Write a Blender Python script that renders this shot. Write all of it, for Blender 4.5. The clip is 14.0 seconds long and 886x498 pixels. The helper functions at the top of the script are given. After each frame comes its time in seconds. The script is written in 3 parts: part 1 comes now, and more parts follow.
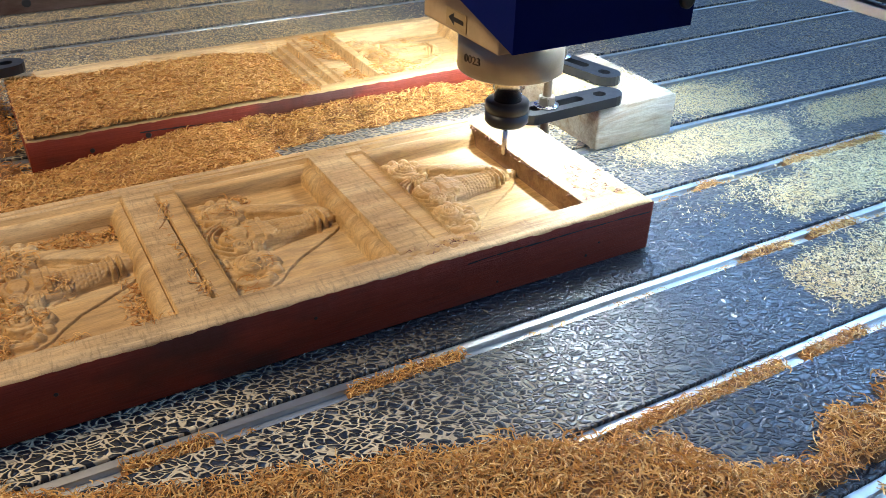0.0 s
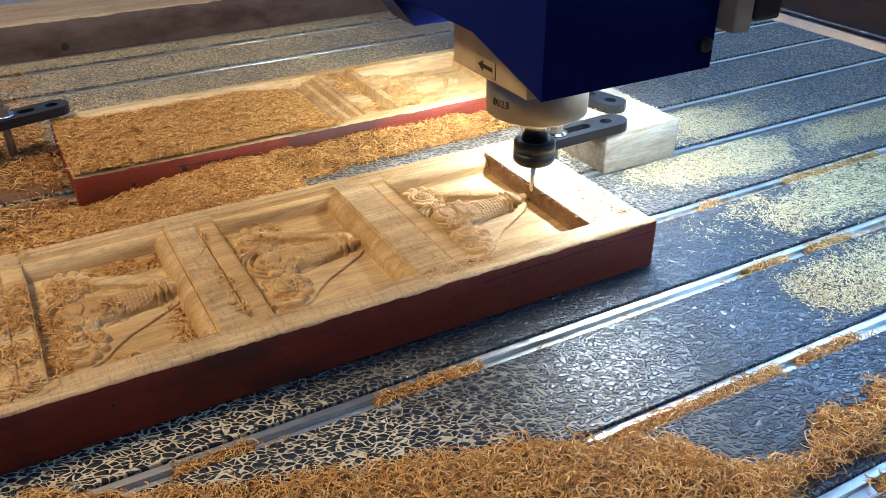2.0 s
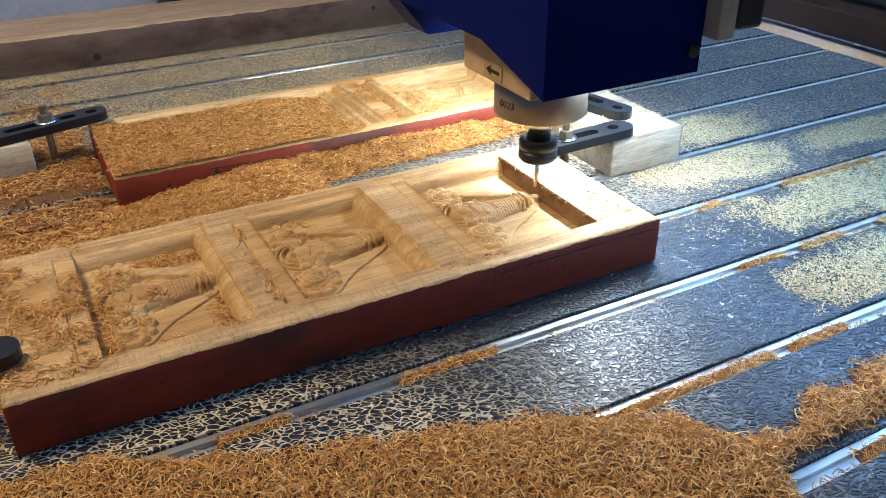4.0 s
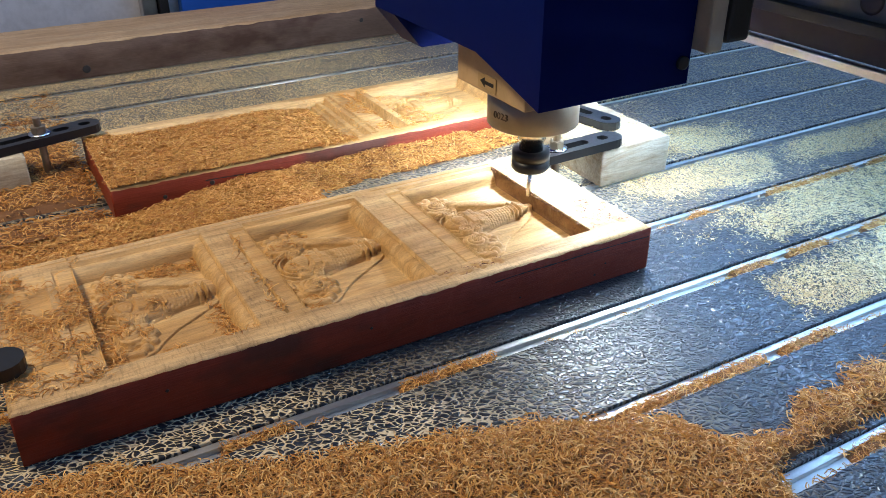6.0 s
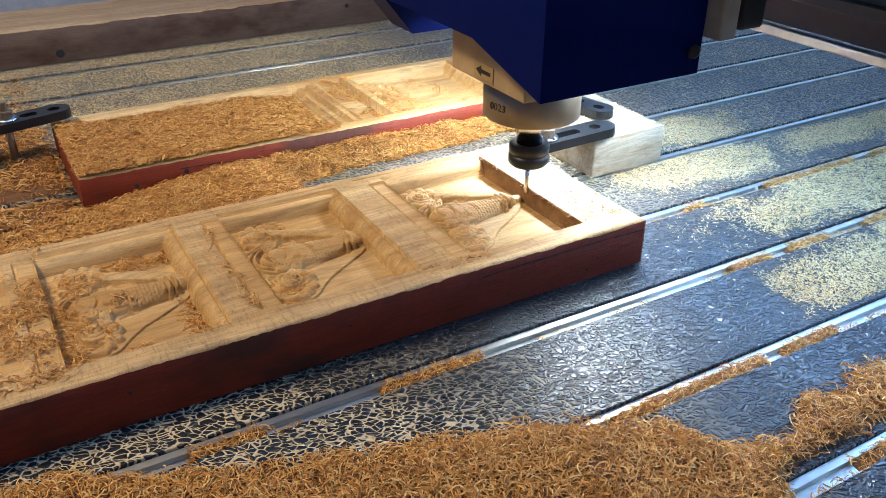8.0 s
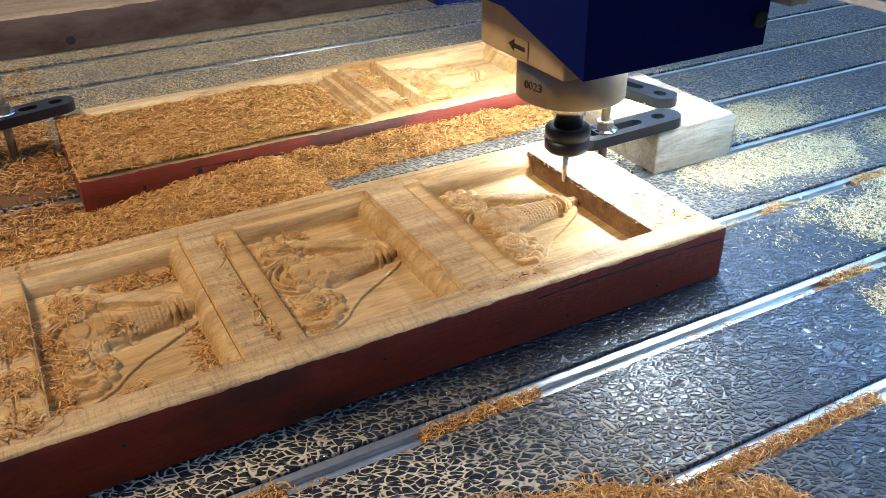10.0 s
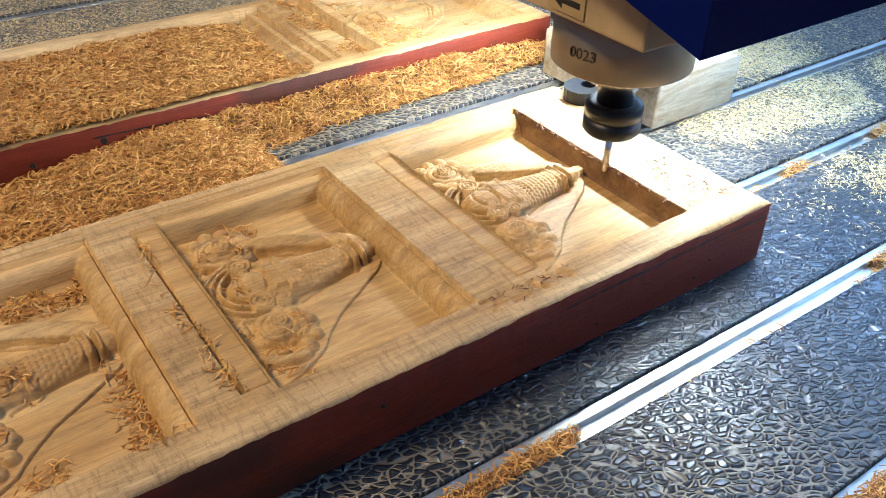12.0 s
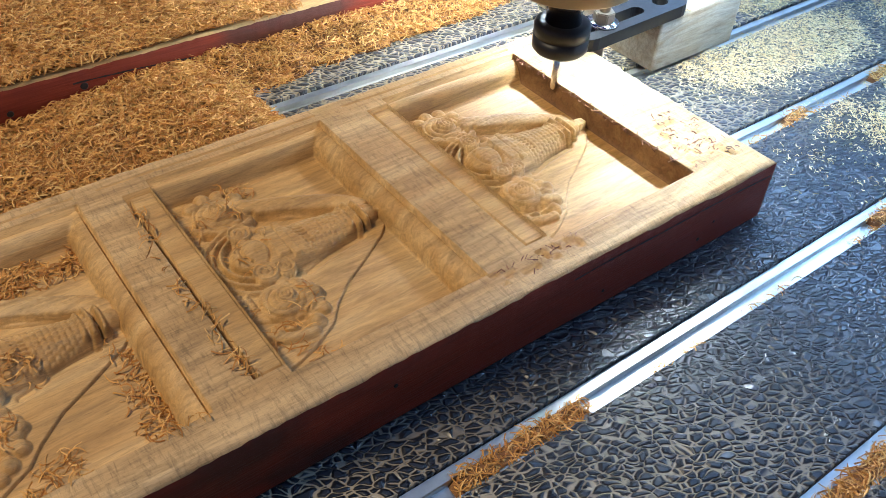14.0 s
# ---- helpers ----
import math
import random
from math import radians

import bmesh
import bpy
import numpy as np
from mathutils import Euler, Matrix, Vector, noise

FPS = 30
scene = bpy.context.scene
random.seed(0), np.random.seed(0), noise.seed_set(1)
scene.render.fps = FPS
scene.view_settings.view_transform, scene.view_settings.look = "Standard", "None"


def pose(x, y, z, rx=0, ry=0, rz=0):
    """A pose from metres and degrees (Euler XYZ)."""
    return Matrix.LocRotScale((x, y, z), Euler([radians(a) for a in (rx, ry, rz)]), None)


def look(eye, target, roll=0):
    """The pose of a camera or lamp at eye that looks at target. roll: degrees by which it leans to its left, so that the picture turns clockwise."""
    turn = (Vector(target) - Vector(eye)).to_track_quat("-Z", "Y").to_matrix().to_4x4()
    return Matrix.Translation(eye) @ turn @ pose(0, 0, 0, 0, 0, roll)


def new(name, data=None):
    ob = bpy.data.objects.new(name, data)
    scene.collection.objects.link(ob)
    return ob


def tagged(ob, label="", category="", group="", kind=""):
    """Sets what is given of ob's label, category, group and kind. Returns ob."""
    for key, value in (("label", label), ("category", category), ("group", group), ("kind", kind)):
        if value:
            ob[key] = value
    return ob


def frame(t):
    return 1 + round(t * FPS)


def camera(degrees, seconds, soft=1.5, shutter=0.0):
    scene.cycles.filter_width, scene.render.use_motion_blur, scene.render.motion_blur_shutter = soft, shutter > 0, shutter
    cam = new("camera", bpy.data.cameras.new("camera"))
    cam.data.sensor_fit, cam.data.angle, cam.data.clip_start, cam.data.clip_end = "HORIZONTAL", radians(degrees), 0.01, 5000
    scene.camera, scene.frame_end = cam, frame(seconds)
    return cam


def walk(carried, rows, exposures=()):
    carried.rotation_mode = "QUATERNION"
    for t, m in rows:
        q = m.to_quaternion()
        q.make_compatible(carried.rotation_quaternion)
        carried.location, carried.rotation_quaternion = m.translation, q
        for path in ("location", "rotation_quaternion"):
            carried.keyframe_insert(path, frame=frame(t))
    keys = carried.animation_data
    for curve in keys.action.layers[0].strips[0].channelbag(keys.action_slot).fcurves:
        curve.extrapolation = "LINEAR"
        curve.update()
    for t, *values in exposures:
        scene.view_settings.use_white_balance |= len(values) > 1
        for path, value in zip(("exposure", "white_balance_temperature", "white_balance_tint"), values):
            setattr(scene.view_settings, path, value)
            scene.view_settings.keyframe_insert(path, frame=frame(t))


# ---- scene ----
cam = camera(55.3, 14.0, 0.62)
PATH = [
    (0, (-0.493, -0.484, 0.405), (0.362, 0.985, -0.649), 1.6),
    (0.5, (-0.504, -0.516, 0.417), (0.329, 0.988, -0.605), 1.2),
    (1, (-0.503, -0.491, 0.424), (0.32, 1.026, -0.588), 0.3),
    (1.5, (-0.502, -0.501, 0.428), (0.331, 1.015, -0.577), -0.2),
    (2, (-0.516, -0.529, 0.432), (0.311, 0.989, -0.573), -0.3),
    (2.5, (-0.525, -0.549, 0.44), (0.281, 0.983, -0.56), -0.8),
    (3, (-0.535, -0.57, 0.443), (0.263, 0.97, -0.553), -0.6),
    (5.5, (-0.569, -0.579, 0.455), (0.286, 0.952, -0.507), -0.1),
    (6, (-0.572, -0.58, 0.454), (0.289, 0.948, -0.508), -0.1),
    (6.5, (-0.572, -0.579, 0.452), (0.305, 0.937, -0.514), -0.1),
    (7, (-0.575, -0.581, 0.446), (0.32, 0.923, -0.521), 0.2),
    (7.2, (-0.574, -0.579, 0.444), (0.329, 0.92, -0.525), 0.3),
    (9.3, (-0.511, -0.501, 0.41), (0.303, 1.032, -0.584), 0.5),
    (9.5, (-0.513, -0.498, 0.406), (0.295, 1.036, -0.591), 0.3),
    (10, (-0.508, -0.447, 0.402), (0.301, 1.076, -0.61), -0.8),
    (10.5, (-0.516, -0.406, 0.397), (0.333, 1.086, -0.63), -0.5),
    (11, (-0.513, -0.396, 0.395), (0.399, 1.046, -0.65), 0.2),
    (11.5, (-0.497, -0.352, 0.375), (0.442, 1.046, -0.704), 0.7),
    (12, (-0.484, -0.284, 0.364), (0.467, 1.044, -0.79), 1.3),
    (12.5, (-0.482, -0.256, 0.383), (0.451, 1.01, -0.852), 1.4),
    (13, (-0.476, -0.239, 0.387), (0.447, 0.964, -0.918), 1.9),
    (13.5, (-0.479, -0.225, 0.388), (0.445, 0.938, -0.95), 2.9),
    (14, (-0.485, -0.241, 0.39), (0.449, 0.918, -0.946), 3.4),
]
walk(cam, [(t, look(eye, target, roll)) for t, eye, target, roll in PATH], [(0.0, 0.0), (11.0, 0.0), (12.5, -0.02), (14.0, -0.22)])

# ---- light ----
world = bpy.data.worlds.new("workshop_air")
scene.world = world
world.use_nodes = True
world.node_tree.nodes["Background"].inputs[0].default_value = (1.0, 0.9, 0.8, 1)
world.node_tree.nodes["Background"].inputs[1].default_value = 0.03


def area_lamp(name, eye, target, sx, sy, power, colour):
    data = bpy.data.lights.new(name, "AREA")
    data.shape, data.size, data.size_y, data.energy, data.color = "RECTANGLE", sx, sy, power, colour
    ob = new(name, data)
    ob.matrix_world = look(eye, target)
    return ob


area_lamp("window_daylight", (2.38, 1.15, 1.97), (0.0, 1.15, 1.97), 2.7, 1.8, 70, (0.27, 0.52, 1.0))
area_lamp("left_work_lamp", (-1.0, 0.36, 1.3), (-0.25, 0.0, 0.0), 0.4, 0.2, 19.5, (1.0, 0.8, 0.52))
# unseen blue fill added overhead to lift the bed's sheen
area_lamp("overhead_blue_fill", (0.95, -0.15, 3.1), (0.95, -0.15, 0.0), 1.5, 1.0, 36, (0.24, 0.5, 1.0))


# ---- materials ----
def mat(name):
    m = bpy.data.materials.new(name)
    m.use_nodes = True
    nt = m.node_tree
    return m, nt, nt.nodes["Principled BSDF"]


def node(nt, kind, **sets):
    n = nt.nodes.new(kind)
    for k, v in sets.items():
        if k in n.inputs:
            n.inputs[k].default_value = v
    return n


def coords(nt, scale=(1, 1, 1), turn=0.0):
    tc = nt.nodes.new("ShaderNodeTexCoord")
    mp = nt.nodes.new("ShaderNodeMapping")
    mp.inputs["Scale"].default_value = scale
    mp.inputs["Rotation"].default_value = (0, 0, turn)
    nt.links.new(tc.outputs["Object"], mp.inputs["Vector"])
    return mp.outputs["Vector"]


def noise_at(nt, vec, scale, detail=4.0, rough=0.55, distortion=0.0):
    n = node(nt, "ShaderNodeTexNoise", Scale=scale, Detail=detail, Roughness=rough, Distortion=distortion)
    nt.links.new(vec, n.inputs["Vector"])
    return n.outputs["Fac"]


def ramp(nt, fac, stops):
    r = nt.nodes.new("ShaderNodeValToRGB")
    els = r.color_ramp.elements
    while len(els) < len(stops):
        els.new(0.5)
    for el, (p, c) in zip(els, stops):
        el.position, el.color = p, (c if len(c) == 4 else (*c, 1)) if isinstance(c, tuple) else (c, c, c, 1)
    nt.links.new(fac, r.inputs["Fac"])
    return r.outputs["Color"]


def mix(nt, fac, a, b, blend="MIX"):
    m = nt.nodes.new("ShaderNodeMix")
    m.data_type, m.blend_type = "RGBA", blend
    for sock, v in ((m.inputs["Factor"], fac), (m.inputs["A"], a), (m.inputs["B"], b)):
        if isinstance(v, (int, float)):
            sock.default_value = v
        elif isinstance(v, tuple):
            sock.default_value = (*v, 1)
        else:
            nt.links.new(v, sock)
    return m.outputs["Result"]


def maths(nt, op, a, b=0.0):
    m = nt.nodes.new("ShaderNodeMath")
    m.operation = op
    for sock, v in zip(m.inputs, (a, b)):
        if isinstance(v, (int, float)):
            sock.default_value = v
        else:
            nt.links.new(v, sock)
    return m.outputs[0]


def bump(nt, bsdf, height, distance, strength=1.0):
    b = node(nt, "ShaderNodeBump", Strength=strength, Distance=distance)
    nt.links.new(height, b.inputs["Height"])
    nt.links.new(b.outputs["Normal"], bsdf.inputs["Normal"])


def wood_material(name, light, dark, streak, marks=0.35, rough=0.6):
    """Teak: long grain along x, drifting tone, fine saw marks across."""
    m, nt, p = mat(name)
    slow = noise_at(nt, coords(nt, (1.2, 9, 9)), 3.0, 3, 0.5, 0.6)
    grain = noise_at(nt, coords(nt, (5, 60, 60)), 3.0, 6, 0.7, 1.6)
    pores = noise_at(nt, coords(nt, (60, 900, 900)), 3.0, 2, 0.6)
    saw = noise_at(nt, coords(nt, (420, 75, 75), 0.05), 1.0, 4, 0.75, 0.8)
    base = ramp(nt, slow, [(0.3, dark), (0.5, light), (0.7, streak)])
    veins = noise_at(nt, coords(nt, (4, 20, 20)), 2.2, 6, 0.65, 2.2)
    base = mix(nt, ramp(nt, veins, [(0.48, 0.0), (0.68, 0.65)]), base, (0.3, 0.18, 0.075))
    base = mix(nt, 0.75, base, ramp(nt, grain, [(0.3, 0.5), (0.6, 1.0)]), "MULTIPLY")
    base = mix(nt, marks, base, ramp(nt, saw, [(0.36, 0.4), (0.5, 1.0)]), "MULTIPLY")
    base = mix(nt, 0.35, base, ramp(nt, pores, [(0.36, 0.35), (0.44, 1.0)]), "MULTIPLY")
    nt.links.new(base, p.inputs["Base Color"])
    p.inputs["Roughness"].default_value = rough
    p.inputs["Specular IOR Level"].default_value = 0.35
    bump(nt, p, maths(nt, "ADD", maths(nt, "MULTIPLY", saw, marks * 2), grain), 0.0006, 0.6)
    return m


M_WOOD = wood_material("sawn_teak", (0.6, 0.385, 0.175), (0.46, 0.27, 0.105), (0.68, 0.48, 0.25), 0.5)
M_CARVED = wood_material("carved_teak", (0.62, 0.38, 0.15), (0.46, 0.25, 0.08), (0.7, 0.48, 0.23), 0.0, 0.5)
# darker teak for the right cut wall of the last panel
M_DARK_WALL = wood_material("dark_wall_teak", (0.2, 0.1, 0.04), (0.12, 0.055, 0.02), (0.28, 0.15, 0.06), 0.0, 0.55)
M_BLOCK = wood_material("pale_block_wood", (0.5, 0.42, 0.29), (0.42, 0.34, 0.22), (0.56, 0.49, 0.36), 0.15)
M_BEAM_TOP = wood_material("beam_top_wood", (0.5, 0.32, 0.17), (0.42, 0.25, 0.12), (0.56, 0.39, 0.22), 0.2)


def paint_material(name, deep, lightc, rough=0.5):
    m, nt, p = mat(name)
    v = coords(nt, (3, 3, 10))
    slow = noise_at(nt, v, 5.0, 5, 0.6)
    grain = noise_at(nt, coords(nt, (10, 10, 260)), 3.0, 4, 0.6)
    scuff = noise_at(nt, coords(nt, (30, 30, 60)), 6.0, 6, 0.7)
    base = mix(nt, slow, deep, lightc)
    base = mix(nt, 0.5, base, ramp(nt, grain, [(0.3, 0.5), (0.6, 1.0)]), "MULTIPLY")
    base = mix(nt, ramp(nt, scuff, [(0.66, 0.0), (0.8, 0.55)]), base, (0.3, 0.13, 0.07))
    dirt = noise_at(nt, coords(nt, (1, 1, 2)), 6.5, 4, 0.6)
    base = mix(nt, ramp(nt, dirt, [(0.52, 0.0), (0.66, 0.75)]), base, (0.055, 0.024, 0.015))
    nt.links.new(base, p.inputs["Base Color"])
    p.inputs["Roughness"].default_value = rough
    bump(nt, p, grain, 0.0009, 0.7)
    return m


M_RED = paint_material("red_oxide_paint", (0.17, 0.023, 0.01), (0.29, 0.045, 0.019))
M_RED.node_tree.nodes["Principled BSDF"].inputs["Specular IOR Level"].default_value = 0.25
M_BEAM = paint_material("dark_brown_beam_side", (0.07, 0.045, 0.038), (0.2, 0.135, 0.1), 0.55)
M_BEAM.node_tree.nodes["Principled BSDF"].inputs["Specular IOR Level"].default_value = 0.15


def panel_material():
    """Black embossed sheet, tinted blue for its sheen: rounded worm-like bosses, wood dust caught in the grooves
    between them.
    """
    m, nt, p = mat("embossed_sheet_sheen_tint")
    v = coords(nt, (1, 1, 1), 0.4)
    warp = node(nt, "ShaderNodeTexNoise", Scale=65.0, Detail=1.0)
    nt.links.new(v, warp.inputs["Vector"])
    off = nt.nodes.new("ShaderNodeVectorMath")
    off.operation = "MULTIPLY_ADD"
    nt.links.new(warp.outputs["Color"], off.inputs[0])
    off.inputs[1].default_value = (0.0095, 0.0095, 0.0)
    nt.links.new(v, off.inputs[2])
    stretch = nt.nodes.new("ShaderNodeMapping")
    stretch.inputs["Scale"].default_value = (1.0, 1.8, 0.0)
    nt.links.new(off.outputs[0], stretch.inputs["Vector"])
    vor = node(nt, "ShaderNodeTexVoronoi", Scale=135.0, Randomness=1.0)
    vor.feature = "DISTANCE_TO_EDGE"
    nt.links.new(stretch.outputs["Vector"], vor.inputs["Vector"])
    # here and there two bosses run together
    join = ramp(nt, noise_at(nt, coords(nt), 160.0, 1, 0.5), [(0.56, 0.0), (0.66, 0.08)])
    edge = maths(nt, "ADD", vor.outputs["Distance"], join)
    boss = ramp(nt, edge, [(0.03, 0.0), (0.27, 1.0)])
    boss.node.color_ramp.interpolation = "EASE"
    groove = ramp(nt, edge, [(0.05, 1.0), (0.11, 0.0)])
    area = noise_at(nt, coords(nt), 5.0, 5, 0.65, 0.3)
    fine = noise_at(nt, coords(nt), 260.0, 3, 0.7)
    patchy = ramp(nt, maths(nt, "ADD", maths(nt, "MULTIPLY", area, 0.8), maths(nt, "MULTIPLY", fine, 0.2)), [(0.36, 0.5), (0.5, 1.0)])
    split = nt.nodes.new("ShaderNodeSeparateXYZ")
    nt.links.new(coords(nt), split.inputs[0])
    toward_heap = maths(nt, "MULTIPLY", maths(nt, "MAXIMUM", split.outputs["Y"], -0.12), 1.5)
    near_side = ramp(nt, maths(nt, "ADD", maths(nt, "ADD", split.outputs["X"], 0.64), toward_heap), [(0.18, 1.0), (0.27, 0.4), (0.38, 0.05), (0.5, 0.012)])
    far_side = ramp(nt, maths(nt, "ADD", split.outputs["Y"], maths(nt, "MULTIPLY", area, 0.1)), [(0.05, 0.0), (0.18, 0.6)])
    amount = maths(nt, "MULTIPLY", maths(nt, "MULTIPLY", groove, patchy), maths(nt, "MAXIMUM", near_side, far_side))
    film = ramp(nt, maths(nt, "ADD", maths(nt, "MULTIPLY", area, 0.5), maths(nt, "MULTIPLY", fine, 0.5)), [(0.64, 0.0), (0.85, 0.15)])
    back = ramp(nt, maths(nt, "ADD", split.outputs["Y"], maths(nt, "MULTIPLY", area, 0.15)), [(0.64, 0.0), (0.76, 0.12)])
    film = maths(nt, "MAXIMUM", film, maths(nt, "MULTIPLY", back, ramp(nt, fine, [(0.35, 0.2), (0.6, 1.0)])))
    dust = maths(nt, "MAXIMUM", amount, film)
    # blue in the near-black base stands in for cool sheen; tan is dust
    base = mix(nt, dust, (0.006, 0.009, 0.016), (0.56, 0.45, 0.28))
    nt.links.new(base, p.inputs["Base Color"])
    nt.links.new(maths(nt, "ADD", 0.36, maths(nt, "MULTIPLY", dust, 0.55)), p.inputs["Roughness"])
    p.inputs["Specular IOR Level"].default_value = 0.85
    bump(nt, p, boss, 0.0015, 1.0)
    return m


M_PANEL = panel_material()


def metal_material(name, colour, rough, metallic=1.0, scale=(4, 300, 300), wear=0.25):
    m, nt, p = mat(name)
    g = noise_at(nt, coords(nt, scale), 4.0, 3, 0.6)
    s = noise_at(nt, coords(nt), 30.0, 5, 0.65)
    dark = tuple(c * 0.55 for c in colour)
    nt.links.new(mix(nt, ramp(nt, s, [(0.4, 0.0), (0.75, wear * 2)]), colour, dark), p.inputs["Base Color"])
    nt.links.new(maths(nt, "ADD", rough - 0.08, maths(nt, "MULTIPLY", g, 0.2)), p.inputs["Roughness"])
    p.inputs["Metallic"].default_value = metallic
    bump(nt, p, g, 0.0002, 0.3)
    return m


M_ALU = metal_material("extruded_aluminium", (0.6, 0.59, 0.56), 0.36)
M_STEEL = metal_material("turned_steel", (0.3, 0.25, 0.19), 0.4, 0.7, scale=(4, 4, 300))
M_BRIGHT = metal_material("polished_steel", (0.75, 0.75, 0.76), 0.2, scale=(4, 4, 300))
M_BLACK = metal_material("blackened_steel", (0.016, 0.017, 0.02), 0.36, 0.3, (40, 40, 40))
M_BLUE = metal_material("navy_sheet_metal", (0.0003, 0.006, 0.085), 0.5, 0.0, (300, 300, 300), 0.1)
M_BLUE.node_tree.nodes["Principled BSDF"].inputs["Specular IOR Level"].default_value = 0.06
M_BEIGE = metal_material("beige_cast_mount", (0.46, 0.33, 0.18), 0.5, 0.0, (60, 60, 60))
M_WHITE = metal_material("ivory_painted_plate", (0.17, 0.16, 0.135), 0.5, 0.0, (40, 40, 40))
M_IVORY = metal_material("ivory_head_plate", (0.42, 0.36, 0.26), 0.5, 0.0, (40, 40, 40))
M_DARK = metal_material("black_plastic", (0.012, 0.012, 0.013), 0.5, 0.0, (80, 80, 80))
M_BROWN = metal_material("dusty_brown_steel", (0.04, 0.025, 0.016), 0.6, 0.0, (20, 20, 20))
M_LABEL = metal_material("aged_paper_label", (0.4, 0.28, 0.13), 0.6, 0.0, (80, 80, 80))
M_WALL = metal_material("grey_plaster", (0.66, 0.66, 0.7), 0.8, 0.0, (9, 9, 9))
M_BLUEDOOR = metal_material("blue_enamel", (0.02, 0.12, 0.55), 0.4, 0.0, (40, 40, 40), 0.1)


def chip_material(name, a, b, c):
    m, nt, p = mat(name)
    g = nt.nodes.new("ShaderNodeNewGeometry")
    base = ramp(nt, g.outputs["Random Per Island"], [(0.0, a), (0.55, b), (1.0, c)])
    fine = noise_at(nt, coords(nt), 900.0, 2, 0.6)
    base = mix(nt, 0.45, base, ramp(nt, fine, [(0.3, 0.5), (0.65, 1.0)]), "MULTIPLY")
    nt.links.new(base, p.inputs["Base Color"])
    p.inputs["Roughness"].default_value = 0.65
    bump(nt, p, fine, 0.0008, 0.8)
    return m


M_CHIP = chip_material("teak_shavings", (0.4, 0.15, 0.024), (0.66, 0.32, 0.07), (0.82, 0.5, 0.17))
M_DUST = chip_material("pale_sawdust", (0.78, 0.53, 0.24), (0.86, 0.64, 0.32), (0.92, 0.74, 0.43))
M_BARK = chip_material("dark_bark_splinters", (0.1, 0.04, 0.025), (0.22, 0.09, 0.05), (0.4, 0.2, 0.1))
# sawdust under the strands, darkened to paint the shade in their gaps
M_PILE_SHADE = chip_material("packed_sawdust_gap_shade", (0.17, 0.066, 0.014), (0.22, 0.09, 0.02), (0.26, 0.115, 0.028))

def glow_material(name, colour, strength):
    m, nt, p = mat(name)
    p.inputs["Base Color"].default_value = (0.9, 0.95, 1, 1)
    p.inputs["Emission Color"].default_value = (*colour, 1)
    p.inputs["Emission Strength"].default_value = strength
    return m


M_LED = glow_material("led_glow", (0.74, 0.88, 1.0), 265.0)
M_LED_COOL = glow_material("cool_led_glow", (0.26, 0.53, 1.0), 64.0)


# ---- mesh helpers ----
def thing(name, label, category, at=(0, 0, 0), group="", kind="", turn=0.0):
    ob = tagged(new(name), label, category, group, kind)
    ob.matrix_basis = pose(*at, 0, 0, turn)
    return ob


def part(name, bm, material, parent=None, label=""):
    me = bpy.data.meshes.new(name)
    bm.to_mesh(me)
    bm.free()
    me.materials.append(material)
    ob = tagged(new(name, me), label)
    ob.parent = parent
    return ob


def mesh_part(name, me, materials, parent=None, label=""):
    for m in materials:
        me.materials.append(m)
    ob = tagged(new(name, me), label)
    ob.parent = parent
    return ob


def box(x0, x1, y0, y1, z0, z1, bevel=0.001, segments=2):
    bm = bmesh.new()
    bmesh.ops.create_cube(bm, size=1.0)
    bmesh.ops.transform(bm, matrix=Matrix.LocRotScale(((x0 + x1) / 2, (y0 + y1) / 2, (z0 + z1) / 2), None, (x1 - x0, y1 - y0, z1 - z0)), verts=bm.verts)
    if bevel:
        bmesh.ops.bevel(bm, geom=list(bm.edges), offset=bevel, segments=segments, affect="EDGES", profile=0.5)
    return bm


def lathe(profile, steps=48, cx=0.0, cy=0.0):
    """A turned solid from (radius, z) pairs, bottom to top, round (cx, cy)."""
    bm = bmesh.new()
    rings = []
    for r, z in profile:
        rings.append([bm.verts.new((cx + r * math.cos(a), cy + r * math.sin(a), z)) for a in (2 * math.pi * k / steps for k in range(steps))])
    for lo, hi in zip(rings, rings[1:]):
        for k in range(steps):
            bm.faces.new((lo[k], lo[(k + 1) % steps], hi[(k + 1) % steps], hi[k])).smooth = True
    bm.faces.new(list(reversed(rings[0])))
    bm.faces.new(rings[-1])
    for e in bm.edges:
        if len(e.link_faces) == 2 and e.calc_face_angle(0) > 0.6:
            e.smooth = False
    return bm


def prism(outline, z0, z1, bevel=0.0):
    """An upright solid over an outline of (x, y), counter-clockwise."""
    bm = bmesh.new()
    f = bm.faces.new([bm.verts.new((x, y, z0)) for x, y in outline])
    up = bmesh.ops.extrude_face_region(bm, geom=[f])
    bmesh.ops.translate(bm, vec=(0, 0, z1 - z0), verts=[v for v in up["geom"] if isinstance(v, bmesh.types.BMVert)])
    bmesh.ops.recalc_face_normals(bm, faces=bm.faces)
    if bevel:
        bmesh.ops.bevel(bm, geom=[e for e in bm.edges if e.calc_face_angle(0) > 0.5], offset=bevel, segments=2, affect="EDGES")
    return bm


